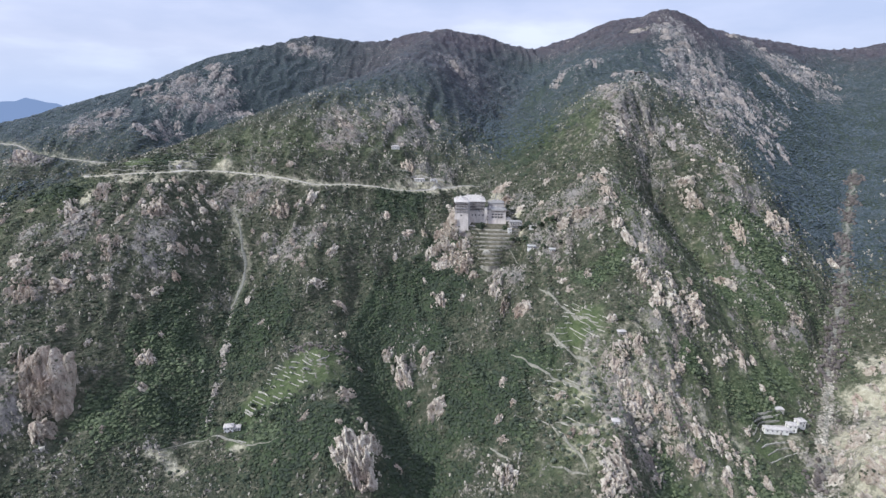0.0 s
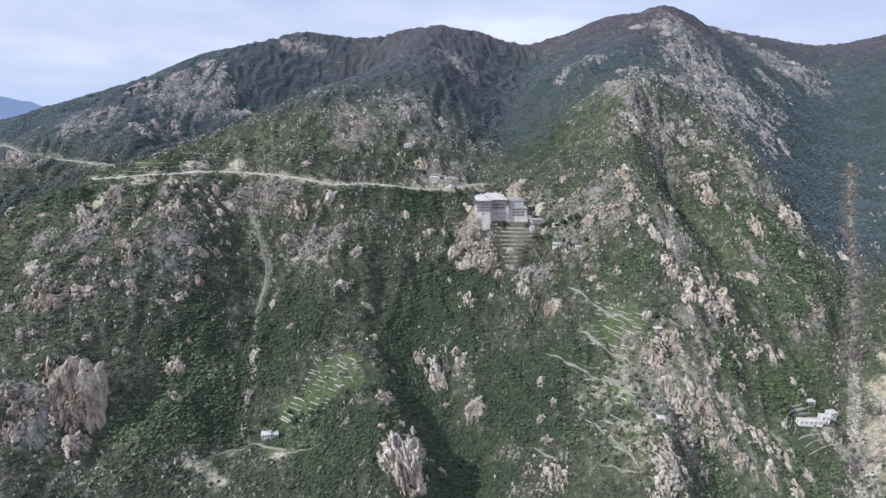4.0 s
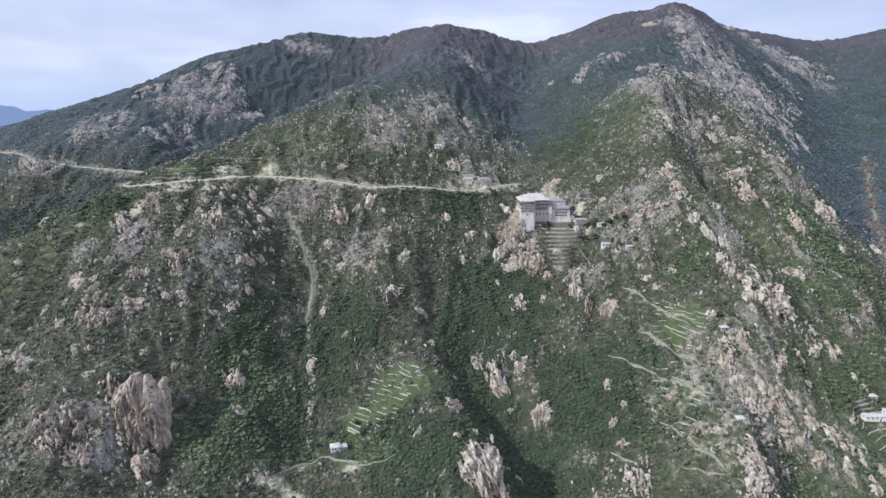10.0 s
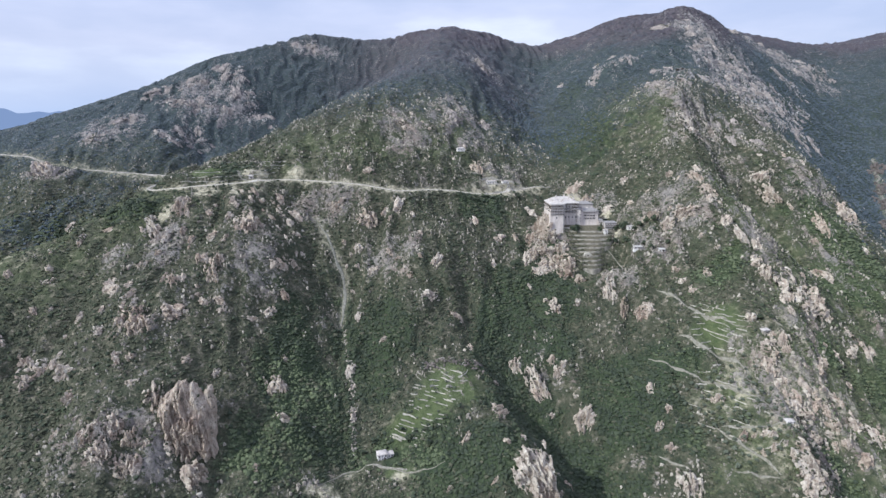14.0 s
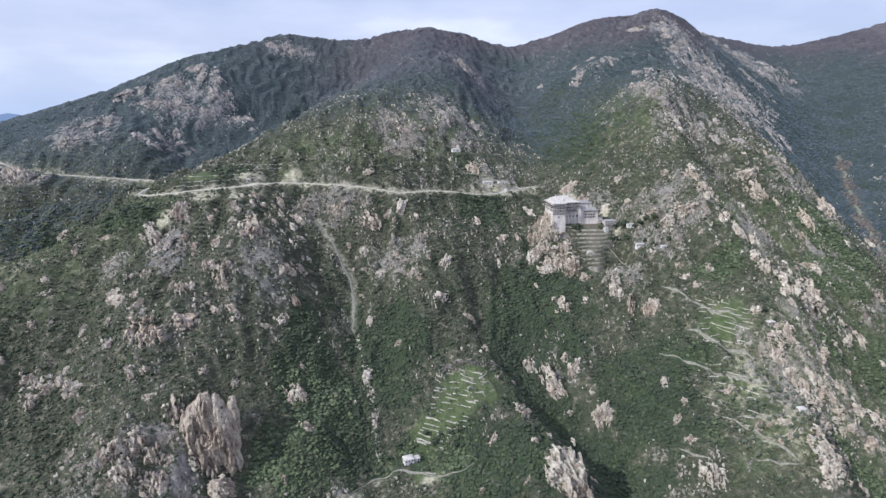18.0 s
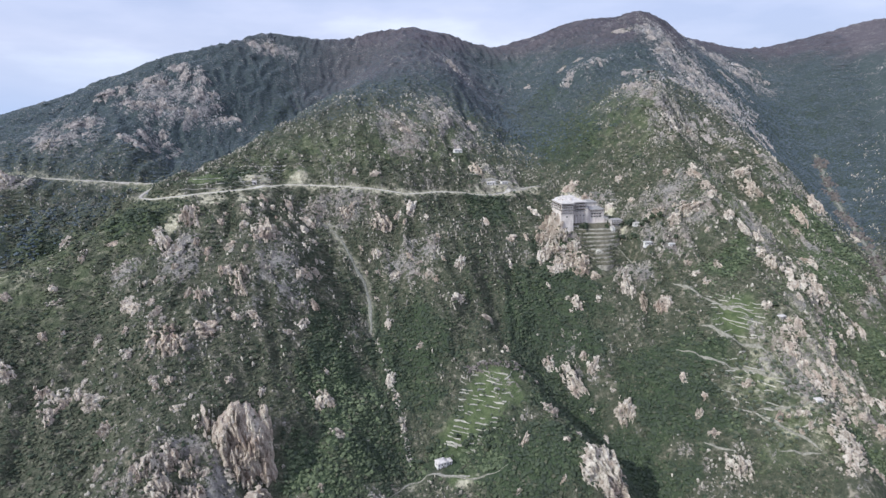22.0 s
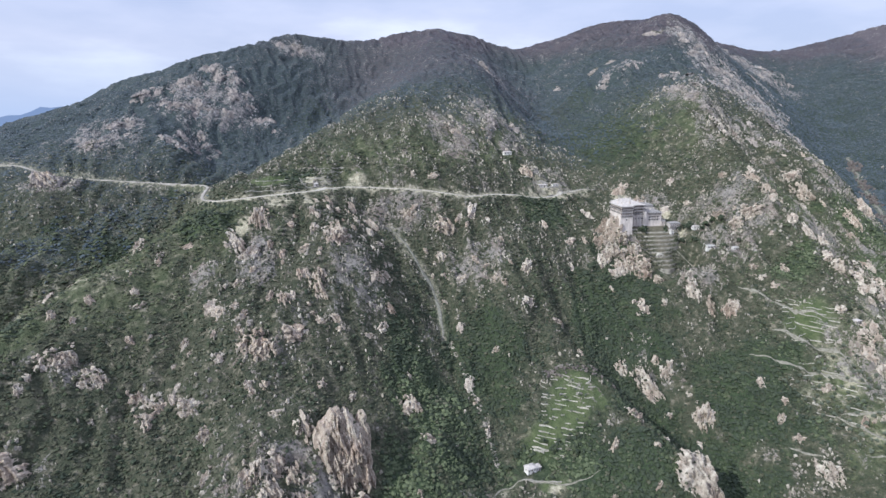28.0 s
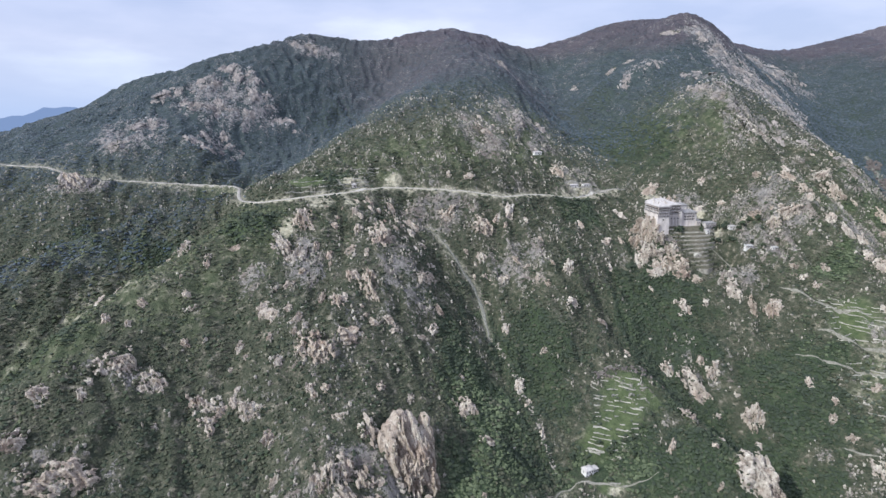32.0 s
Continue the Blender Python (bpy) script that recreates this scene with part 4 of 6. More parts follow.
# ---- houses ----
def house(x, y, z, turn, w, d, h, label, wall=M_WHITE, roof=M_ROOF, rise=1.6, panes=3, gable=False, floors=1, name="house", foot=4.0, group=""):
    ob = thing(name, x, y, z, turn, label, "house", group)
    part("wall", slabs((-w / 2, w / 2, -d / 2, d / 2, -foot, h)), wall, ob)
    if rise:
        part("roof", hip_roof(-w / 2, w / 2, -d / 2, d / 2, h + 0.3, rise, 0.5, 0.3, gable), roof, ob)
    else:
        part("roof", slabs((-w / 2 - 0.3, w / 2 + 0.3, -d / 2 - 0.3, d / 2 + 0.3, h, h + 0.3)), roof, ob)
    for f in range(floors):
        for k in range(panes):
            window(ob, -w / 2 + w * (k + 0.5) / panes, -d / 2 - 0.05, h - 1.5 - 3.0 * f, 1.0, 1.3, "s")
    window(ob, -w / 2 - 0.05, 0, h - 1.5, 0.9, 1.2, "w")
    dr = part("door", slabs((w * 0.18 - 0.55, w * 0.18 + 0.55, -d / 2 - 0.12, -d / 2 + 0.02, 0, 2.05)), M_TIMBER, ob)
    part("handle", slabs((w * 0.18 + 0.35, w * 0.18 + 0.42, -d / 2 - 0.2, -d / 2 - 0.12, 0.95, 1.1)), M_METAL, dr)
    return ob


house(-72, 838, 386, 8, 12, 6, 4.2, "small pale stone house on a shelf above the road", M_WHITE, M_ROOF, 1.4)
house(-33, 794, 343, 10, 15, 6, 4.0, "low long pale house beside the dirt road", M_WHITE, M_ROOF, 1.0, 4)
house(-12, 797, 343, 14, 10, 5, 3.6, "low pale shed with a flat roof by the road", M_WHITE, M_ROOF, 0, 2)
house(-350, 718, 366, 5, 5, 4, 3.6, "small stone hut where a track joins the road", M_MASONRY, M_ROOF, 1.0, 1)
annex = house(94, 663, 305, 0, 15, 8, 8.5, "two-storey annex with dark window frames beside the monastery", M_MASONRY, M_ROOF_DARK, 1.8, 5, floors=2)
balcony(annex, 13.0, 0, -4.0, 3.9, "s", 3.4, 1.4)
house(86, 655, 301, 0, 5, 5, 5.0, "small whitewashed block under the annex", M_WHITE, M_ROOF, 0, 1)
house(113, 645, 308, -5, 8, 5, 4.6, "white plastered house with a flat roof among trees", M_WHITE, M_ROOF, 0, 2)
house(106, 606, 295, -6, 9, 4, 2.8, "long white shed with a pale sheet roof", M_WHITE, M_METAL, 0.7, 5)
house(127, 590, 296, -8, 6.5, 4, 2.8, "short white shed with a pale sheet roof", M_WHITE, M_METAL, 0.7, 3)
house(-189, 425, 168.5, 12, 8, 6, 5.0, "whitewashed two-storey farmhouse on a shelf above a track", M_WHITE, M_ROOF, 1.6, 3, floors=2)
house(-182, 427, 168.5, 12, 5, 4.5, 3.2, "low whitewashed outhouse beside the farmhouse", M_WHITE, M_ROOF, 0.9, 2)
house(312, 434, 168, -6, 21, 6, 5.0, "long white hermitage house on a walled terrace", M_WHITE, M_ROOF, 1.0, 5, floors=1)
house(328, 437, 169, -6, 8, 6, 6.5, "square white chapel block beside the long house", M_WHITE, M_ROOF, 1.2, 2)
house(343, 447, 168, 10, 8, 6, 5.2, "white stone cell on the slope", M_WHITE, M_ROOF, 1.0, 2)
house(326, 455, 176, 0, 8, 5, 4.6, "ruined pale stone cell above the hermitage", M_WALLSTONE, M_ROOF, 0, 1)
house(147, 391, 203, 0, 6, 4.5, 4.0, "small pale stone hut on the terraces", M_WHITE, M_ROOF, 1.0, 1)
house(171, 466, 250, 8, 7, 4.5, 3.6, "low stone field hut at the end of a terrace", M_WALLSTONE, M_ROOF, 0.8, 1)
arch = thing("vaulted_shelter", 56, 630.5, 280.6, 0, "small pale vaulted shelter in the terraced garden", "shelter")
vault = bmesh.new()
bmesh.ops.create_cone(vault, cap_ends=True, segments=20, radius1=1.0, radius2=1.0, depth=6, matrix=Matrix.Diagonal((5.2, 1, 3.9, 1)) @ Matrix.Rotation(radians(90), 4, "X"))
part("vault", vault, M_WALLSTONE, arch, "rounded pale vault")
part("opening", slabs((-1.0, 1.0, -3.15, -2.9, -0.5, 1.7)), M_TIMBER, arch, "dark arched doorway")


# ---- roads and tracks ----
def ribbon(name, line, width, mat, label, lift=0.25, category="road", kind="structure", step=4.0, taper=0.0, sway=0.0, ends=False):
    """A road laid along a line, following the land, with a solid edge."""
    pts = []
    for a, c in zip(line, line[1:]):
        k = max(1, int(math.hypot(c[0] - a[0], c[1] - a[1]) / step))
        pts += [tuple(a[i] + (c[i] - a[i]) * j / k for i in range(2)) for j in range(k)]
    pts.append(tuple(line[-1][:2]))
    pts = np.array(pts)
    for _ in range(4):
        pts[1:-1] = (pts[:-2] + 2 * pts[1:-1] + pts[2:]) / 4
    d = np.gradient(pts, axis=0)
    d /= np.linalg.norm(d, axis=1)[:, None]
    side = np.stack([-d[:, 1], d[:, 0]], 1)
    wob = 1 + 0.3 * vnoise(pts[:, 0] / 14, pts[:, 1] / 14, 41) + 0.25 * vnoise(pts[:, 0] / 5, pts[:, 1] / 5, 42)
    wob = wob * (1 - taper * np.linspace(1, 0, len(pts)))
    if ends:
        s = np.linspace(0, 1, len(pts))
        wob = wob * (0.25 + 0.75 * smooth(0, 0.25, np.minimum(s, 1 - s))) * (1 + 0.5 * vnoise(pts[:, 0] / 3, pts[:, 1] / 3, 44))
    pts = pts + side * (sway * vnoise(pts[:, 0] / 22, pts[:, 1] / 22, 43))[:, None]
    rows = []
    zmid = ground_at(pts[:, 0], pts[:, 1])
    offs = (-0.5, -0.25, 0.0, 0.25, 0.5)
    for o in offs:
        q = pts + side * (o * width * wob)[:, None]
        z = np.maximum(ground_at(q[:, 0], q[:, 1]), zmid - 0.6) + lift
        rows.append(np.column_stack([q, z]))
    for o in (0.5, -0.5):
        q = pts + side * (o * width * 1.25 * wob)[:, None]
        rows.append(np.column_stack([q, np.minimum(ground_at(q[:, 0], q[:, 1]), zmid) - 1.5]))
    order = [6, 0, 1, 2, 3, 4, 5]
    v = np.concatenate([rows[i] for i in order])
    m = len(pts)
    f = [(r * m + i, r * m + i + 1, (r + 1) * m + i + 1, (r + 1) * m + i) for r in range(len(order) - 1) for i in range(m - 1)]
    ob = new(name, mesh_from(name, v, np.array(f)[:, ::-1], mat, flat=False))
    return tagged(ob, label, category, kind=kind)


ribbon("road", ROAD, 4.0, M_ROAD, "pale unpaved road cut along the mountainside", 0.35)
ribbon("road", FAR_ROAD, 3.4, M_FARROAD, "pale unpaved road winding round the far slope", 0.4)
ribbon("gully_track", GRAVEL, 4.6, M_GRAVEL, "grey gravel chute running down a gully", 0.3, "gully", taper=0.7, sway=2.5, ends=True)
ribbon("stream_bed", STREAM, 4.0, M_GRAVEL, "dry stony stream bed in the ravine", 0.3, "stream bed", sway=5.0)
TRACKS = [
    ([(108, 556), (120, 535), (129, 519), (147, 492), (157, 476)], 2.2), ([(107, 501), (118, 477), (132, 465), (144, 439)], 2.6),
    ([(72, 489), (90, 467), (113, 447), (128, 430), (144, 412)], 2.0), ([(97, 409), (105, 393), (114, 374), (118, 355)], 1.9), ([(101, 408), (125, 396), (149, 391)], 1.6),
    ([(45, 403), (53, 392), (61, 383)], 1.6), ([(90, 369), (95, 368), (106, 361), (116, 354)], 1.7), ([(83, 640), (95, 617), (100, 595)], 1.2),
    ([(-237, 396), (-228, 405), (-217, 416), (-196, 418), (-167, 406), (-144, 403), (-137, 404)], 1.1), ([(-370, 735), (-362, 718), (-352, 704)], 3.0),
    ([(84, 790), (80, 775), (76, 755), (72, 730)], 2.4), ([(-20, 790), (10, 800), (30, 812)], 4.0),
]
for line, w in TRACKS:
    ribbon("footpath", line, w, M_TRACK, "trodden earth path across the slope", 0.3, "path", step=2.0, sway=1.2, ends=True)


# ---- dry stone walls that hold the terraces ----
def along_contour(x0, x1, z, y0, y1, step=3.0):
    out = []
    grid = np.arange(y0, y1, 0.5)
    for x in np.arange(x0, x1 + 0.01, step):
        g = ground_at(np.full(len(grid), x), grid)
        k = int(np.argmin(np.abs(g - z)))
        out.append((x, grid[k], g[k]))
    return out


def stone_wall(pts, tall, label, group, thick=0.7, name="terrace_wall", mat=None):
    """A ragged dry stone wall along points, its foot sunk into the slope."""
    pts = np.array(pts, float)
    ys_ = pts[:, 1].copy()
    for _ in range(3):
        ys_[1:-1] = (ys_[:-2] + ys_[1:-1] * 2 + ys_[2:]) / 4
    pts[:, 1] = ys_
    m = len(pts)
    top = ground_at(pts[:, 0], pts[:, 1]) + tall * (0.6 + 0.9 * vnoise(pts[:, 0] / 7, pts[:, 1] / 7, 51))
    prof = [(-thick, -2.5), (-thick * 0.8, 0.0), (thick * 0.3, 0.0), (thick * 0.5, -2.5)]
    v = np.concatenate([np.column_stack([pts[:, 0], pts[:, 1] + dy, top + dz if dz == 0 else top - tall - 2.0]) for dy, dz in prof])
    f = [(r * m + i, r * m + i + 1, (r + 1) * m + i + 1, (r + 1) * m + i) for r in range(3) for i in range(m - 1)]
    me = mesh_from(name, v, np.array(f), mat or M_WALLSTONE)
    return tagged(new(name, me), label, "stone wall", group)


rng = np.random.default_rng(4)
VINES = []
def garden_terrace(x0, x1, y, z, deep, bow):
    """One step of the garden: a ragged stone face with a bed of soil behind it."""
    xx = np.linspace(x0, x1, 16)
    yy = y + bow * ((xx - (x0 + x1) / 2) / (x1 - x0)) ** 2 * 4 + 0.5 * vnoise(xx / 6, xx * 0 + y, 55) - 0.07 * (xx - x0)
    zz = z + 0.35 * vnoise(xx / 5, xx * 0 + y, 56)
    ob = thing("garden_terrace", 0, 0, 0, 0, "grey stone garden terrace with dry soil under the monastery", "terrace", "monastery garden terraces")
    for nm, mat, prof in (("wall", M_GARDENWALL, ((-0.7, -7.0), (-0.25, 0.35), (0.6, 0.35), (0.65, -7.0))), ("bed", M_SOIL, ((0.6, -6.0), (0.62, -0.4), (deep, 5.6), (deep, -6.0)))):
        v = np.concatenate([np.column_stack([xx, yy + dy, zz + dz]) for dy, dz in prof])
        m = len(xx)
        f = [(r * m + i, r * m + i + 1, (r + 1) * m + i + 1, (r + 1) * m + i) for r in range(3) for i in range(m - 1)]
        for e in (0, m - 1):
            f.append(tuple(r * m + e for r in (range(4) if e == 0 else range(3, -1, -1))))
        o = new(nm, mesh_from(nm, v, np.array(f), mat))
        o.parent = ob
    return ob


for k in range(10):
    VINES += [(vx, 657 - 4.9 * k + dy, 304.3 - 3.9 * k + 0.72 * (dy - 0.6)) for vx, dy in ((vx, rng.uniform(1.0, 4.2)) for vx in np.arange(36 + 0.6 * k, (98 - 3.0 * k if k < 5 else 87 - 1.4 * k), 0.55)) if rng.random() < (1.0 if k in (3, 4) else 0.8)]
    garden_terrace(34.5 + 0.6 * k + rng.uniform(-1, 1), (102 - 3.2 * k if k < 5 else 90 - 1.5 * k) + rng.uniform(-2.5, 2.5), 657 - 4.9 * k, 304.5 - 3.9 * k, 9.0, 6.5 if k < 5 else 11.0)
for k in range(18):
    z = 176 + 2.6 * k
    left, right = -182 + 0.75 * (z - 176), -150 + 1.15 * (z - 176)
    while left < right - 8:
        run = rng.uniform(4, 16)
        wall_line = along_contour(left, min(left + run, right), z + rng.uniform(-0.8, 0.8), 425, 500, 2.0)
        if len(wall_line) > 2:
            stone_wall(wall_line, rng.uniform(0.6, 1.6), "low pale dry stone wall across a grassy terrace", "farm terraces", 0.5)
        left += run + rng.uniform(1.5, 6)
def broken_walls(x0, x1, z, y0, y1, tall, label, group, gap):
    """Runs of old wall along one contour, with gaps where it has fallen."""
    while x0 < x1 - 5:
        run = rng.uniform(6, 16)
        wall_line = along_contour(x0, min(x0 + run, x1), z + rng.uniform(-0.7, 0.7), y0, y1, 2.0)
        if len(wall_line) > 3:
            stone_wall(wall_line, tall * rng.uniform(0.7, 1.5), label, group, 0.45)
        x0 += run + rng.uniform(1, gap)


for k in range(9):
    left = 112 + 3.0 * k + rng.uniform(-4, 4)
    broken_walls(left, left + 34 + rng.uniform(-8, 6), 232 + 3.4 * k, 460, 545, 0.9, "pale dry stone wall holding an olive terrace", "olive terraces", 6)
for k in range(9):
    left = 88 + 2.0 * k + rng.uniform(-6, 6)
    broken_walls(left, left + 40 + rng.uniform(-12, 10), 190 + 4.0 * k, 375, 460, 1.2, "broken dry stone wall on an overgrown terrace", "lower olive terraces", 16)
for k in range(7):
    z = 158 + 3.6 * k
    wall_line = along_contour(288 + rng.uniform(-4, 4), 330 + rng.uniform(-6, 6), z, 395, 465)
    stone_wall(wall_line, 1.3, "pale stone wall holding the hermitage terrace", "hermitage terraces", 0.6)
for k in range(5):
    wall_line = along_contour(-430 + 6 * k, -330 + 5 * k, 366 + 4.0 * k, 690, 790)
    stone_wall(wall_line, 0.8, "low dry stone wall on a grassy shelf over the road", "roadside terraces", 0.5)
stone_wall([(x, 786 + 0.12 * (x + 30), 0) for x in range(-52, 22, 3)], 2.6, "pale retaining wall under the roadside houses", "road walls", 0.8)
stone_wall([(x, 771 + 0.62 * (x + 30), 0) for x in range(-48, 8, 3)], 2.2, "pale retaining wall along the outer road edge", "road walls", 0.8)
stone_wall([(x, 803 + 0.1 * (x + 30), 0) for x in range(-60, 14, 3)], 2.2, "pale retaining wall above the roadside houses", "road walls", 0.8)
stone_wall([(x, 801 + 0.15 * (x - 20), 0) for x in range(14, 62, 3)], 2.0, "pale wall at the end of the dirt road", "road walls", 0.8)
stone_wall([(-198 + 3 * k, 418 - 0.9 * k, 0) for k in range(11)], 1.6, "pale terrace wall before the farmhouse", "farm walls", 0.6)


# ---- granite outcrops ----
def joints(u, v, across, along, seed):
    """Blocks between upright joints: each place's block height, 0 to 1, and how near it lies to a joint."""
    x, y = u * across + 0.35 * vnoise(u * 3, v * 3, seed + 21), v * along + 0.3 * vnoise(u * 4, v * 2, seed + 22)
    ix, iy = np.floor(x), np.floor(y)
    best, second, high = np.full(x.shape, 9.0), np.full(x.shape, 9.0), np.zeros(x.shape)
    for dx in (-1, 0, 1):
        for dy in (-1, 0, 1):
            cx, cy = ix + dx + _hash(ix + dx, iy + dy, seed + 1), iy + dy + _hash(ix + dx, iy + dy, seed + 2)
            d = np.hypot(x - cx, y - cy)
            tone = _hash(ix + dx, iy + dy, seed + 3) + 0.5 * (_hash(ix + dx, iy + dy, seed + 4) - 0.5) * (x - cx) + 0.25 * (y - cy)
            high = np.where(d < best, tone, high)
            second = np.where(d < best, best, np.minimum(second, d))
            best = np.minimum(best, d)
    return high, 1 - smooth(0.0, 0.16, second - best)


def rock_mesh(name, seed, nu, nv, rib=4.0, lean=0.0, lace=0.22, taper=0.0, amp=1.0, cells=5.0, mat=None, block=1.0):
    """A crag that breaks out of a slope: upright ribs, clefts and ledges of jointed granite, ragged and open at its rim.
    x lies across the slope, z up it, and -y out of it."""
    q = np.random.default_rng(seed * 13 + 5)
    u, v = np.meshgrid(np.linspace(-1.1, 1.1, nu), np.linspace(-1.1, 1.1, nv))
    u = u + q.uniform(-0.42, 0.42, u.shape) * 2.2 / nu
    v = v + q.uniform(-0.42, 0.42, v.shape) * 2.2 / nv
    us = u * (1 + taper * (0.5 - 0.5 * v)) - lean * v
    r = np.hypot(us, v) * (1 + 0.95 * amp * fbm(us * 1.5, v * 1.5, 3, seed))
    body = (1 - smooth(0.35, 1.05, r)) * (1 - smooth(0.8, 1.05, np.maximum(np.abs(u), np.abs(v))))
    w = us + 0.12 * vnoise(us * 2, v * 2, seed + 1)
    ribs = 1 - 2.2 * np.abs(vnoise(w * rib, v * rib * 0.2, seed + 2))
    ribs2 = 1 - 2.2 * np.abs(vnoise(w * rib * 2.3, v * rib * 0.4, seed + 3))
    ledge = np.floor(3.5 * (v + 0.5 * vnoise(us * 3, v * 2, seed + 4))) / 3.5 - v
    high, crack = joints(us, v, cells, cells * 0.5, seed)
    high2, crack2 = joints(us, v, cells * 2.4, cells * 1.1, seed + 40)
    out = body * (0.15 + 0.38 * (1 - block) + block * (0.75 * high + 0.3 * high2 - 0.3 * crack - 0.12 * crack2) + amp * (0.22 * ribs + 0.12 * ribs2 + 0.3 * ledge))
    out = out - lace * (0.55 + 0.9 * vnoise(us * 3.2, v * 2.4, seed + 6) + 0.7 * vnoise(us * 8, v * 2.6, seed + 7))
    out = np.where(body < 0.03, -0.5, out + q.uniform(-0.03, 0.03, out.shape))
    idx_ = np.arange(nu * nv).reshape(nv, nu)
    f = np.stack([idx_[:-1, :-1], idx_[:-1, 1:], idx_[1:, 1:], idx_[1:, :-1]], -1).reshape(-1, 4)
    f = f[(out.ravel()[f] > -0.02).any(1)]
    used = np.unique(f)
    back = np.full(nu * nv, -1)
    back[used] = np.arange(len(used))
    vs = np.stack([u, -np.maximum(out, -0.4), v + 0.12 * ledge], -1).reshape(-1, 3)[used]
    return mesh_from(name, vs, back[f], mat or M_GRANITE)


ROCKS_BIG = [rock_mesh("rock_outcrop", s, 48, 52, 3.2 + 0.5 * (s % 4), 0.25 * (s % 3 - 1), 0.36, cells=4.0 + 0.6 * (s % 4)) for s in range(10)]
ROCKS_SMALL = [rock_mesh("rock_outcrop", 60 + s, 20, 24, 2.2 + 0.3 * (s % 3), 0.3 * (s % 3 - 1), 0.26, cells=2.6) for s in range(9)]
OVERGROWN = []


def overgrow(ob, many, seed):
    """Picks places on a rock where bushes root: low hollows and the rim."""
    co = np.empty(len(ob.data.vertices) * 3, np.float32)
    ob.data.vertices.foreach_get("co", co)
    co = co.reshape(-1, 3)
    low = np.flatnonzero(-co[:, 1] < 0.42)
    for i in np.random.default_rng(seed).choice(low, min(many, len(low)), False):
        OVERGROWN.append(ob.matrix_world @ Vector(co[i]))


# x, y, width, length along the slope
OUT_WEST = [(-372, 376, 14, 14), (-404, 390, 10, 14), (-326, 392, 15, 18), (-351, 543, 15, 36), (-331, 613, 28, 31), (-292, 584, 16, 22), (-284, 551, 9, 21),
            (-409, 637, 20, 34), (-417, 591, 19, 32), (-398, 484, 32, 32), (-476, 465, 28, 22), (-449, 458, 22, 17), (-269, 438, 11, 21), (-281, 466, 20, 20),
            (-245, 690, 18, 32), (-203, 672, 26, 34), (-129, 602, 13, 31), (-137, 569, 24, 16), (-231, 741, 9, 14), (-147, 852, 28, 40)]
OUT_MID = [(-68, 377, 31, 43), (-84, 442, 20, 25), (-5, 452, 22, 39), (-36, 490, 20, 44), (-14, 500, 14, 26), (-54, 515, 13, 23), (61, 566, 15, 46),
           (84, 538, 17, 24), (0, 570, 22, 24), (0, 655, 18, 26), (12, 632, 24, 26), (56, 370, 22, 28), (-55, 395, 24, 38), (-73, 910, 30, 40), (-14, 964, 26, 34),
           (-50, 809, 20, 32), (35, 721, 15, 30), (88, 738, 16, 34), (80, 722, 14, 20), (30, 622, 14, 22)]
OUT_EAST = [(192, 652, 22, 20), (196, 626, 18, 28), (177, 687, 18, 18), (333, 703, 26, 36), (328, 729, 28, 22), (376, 655, 17, 50), (470, 711, 20, 36),
            (340, 593, 22, 22), (218, 504, 22, 38), (242, 502, 26, 32), (158, 548, 12, 15), (142, 351, 24, 50), (185, 458, 10, 22), (262, 805, 36, 48),
            (161, 613, 26, 26), (134, 633, 16, 16), (141, 611, 17, 24), (447, 703, 30, 40), (260, 515, 30, 34), (304, 499, 11, 28)]
OUT_RIM = [(401, 559, 20, 28), (545, 712, 24, 34), (195, 400, 14, 10), (375, 416, 22, 20), (337, 387, 16, 20), (347, 366, 16, 16), (443, 499, 20, 16),
           (349, 419, 14, 16), (240, 400, 9, 26), (-544, 494, 28, 22), (-521, 485, 25, 21), (-488, 472, 16, 21), (-588, 467, 21, 17), (-560, 418, 44, 22),
           (-426, 605, 19, 38), (-591, 436, 18, 17), (-437, 436, 16, 15), (-731, 940, 40, 40), (-520, 625, 22, 17), (-432, 406, 8, 16)]
OUT_FAR = [(-495, 596, 8, 14), (-380, 523, 11, 24), (-349, 560, 12, 24), (-283, 600, 12, 16), (426, 1272, 48, 28), (286, 1278, 40, 26),
           (230, 1347, 56, 24), (312, 1248, 36, 18), (276, 953, 38, 26), (36, 1297, 50, 50), (-389, 1607, 50, 32), (-710, 1052, 40, 28), (329, 597, 20, 20)]


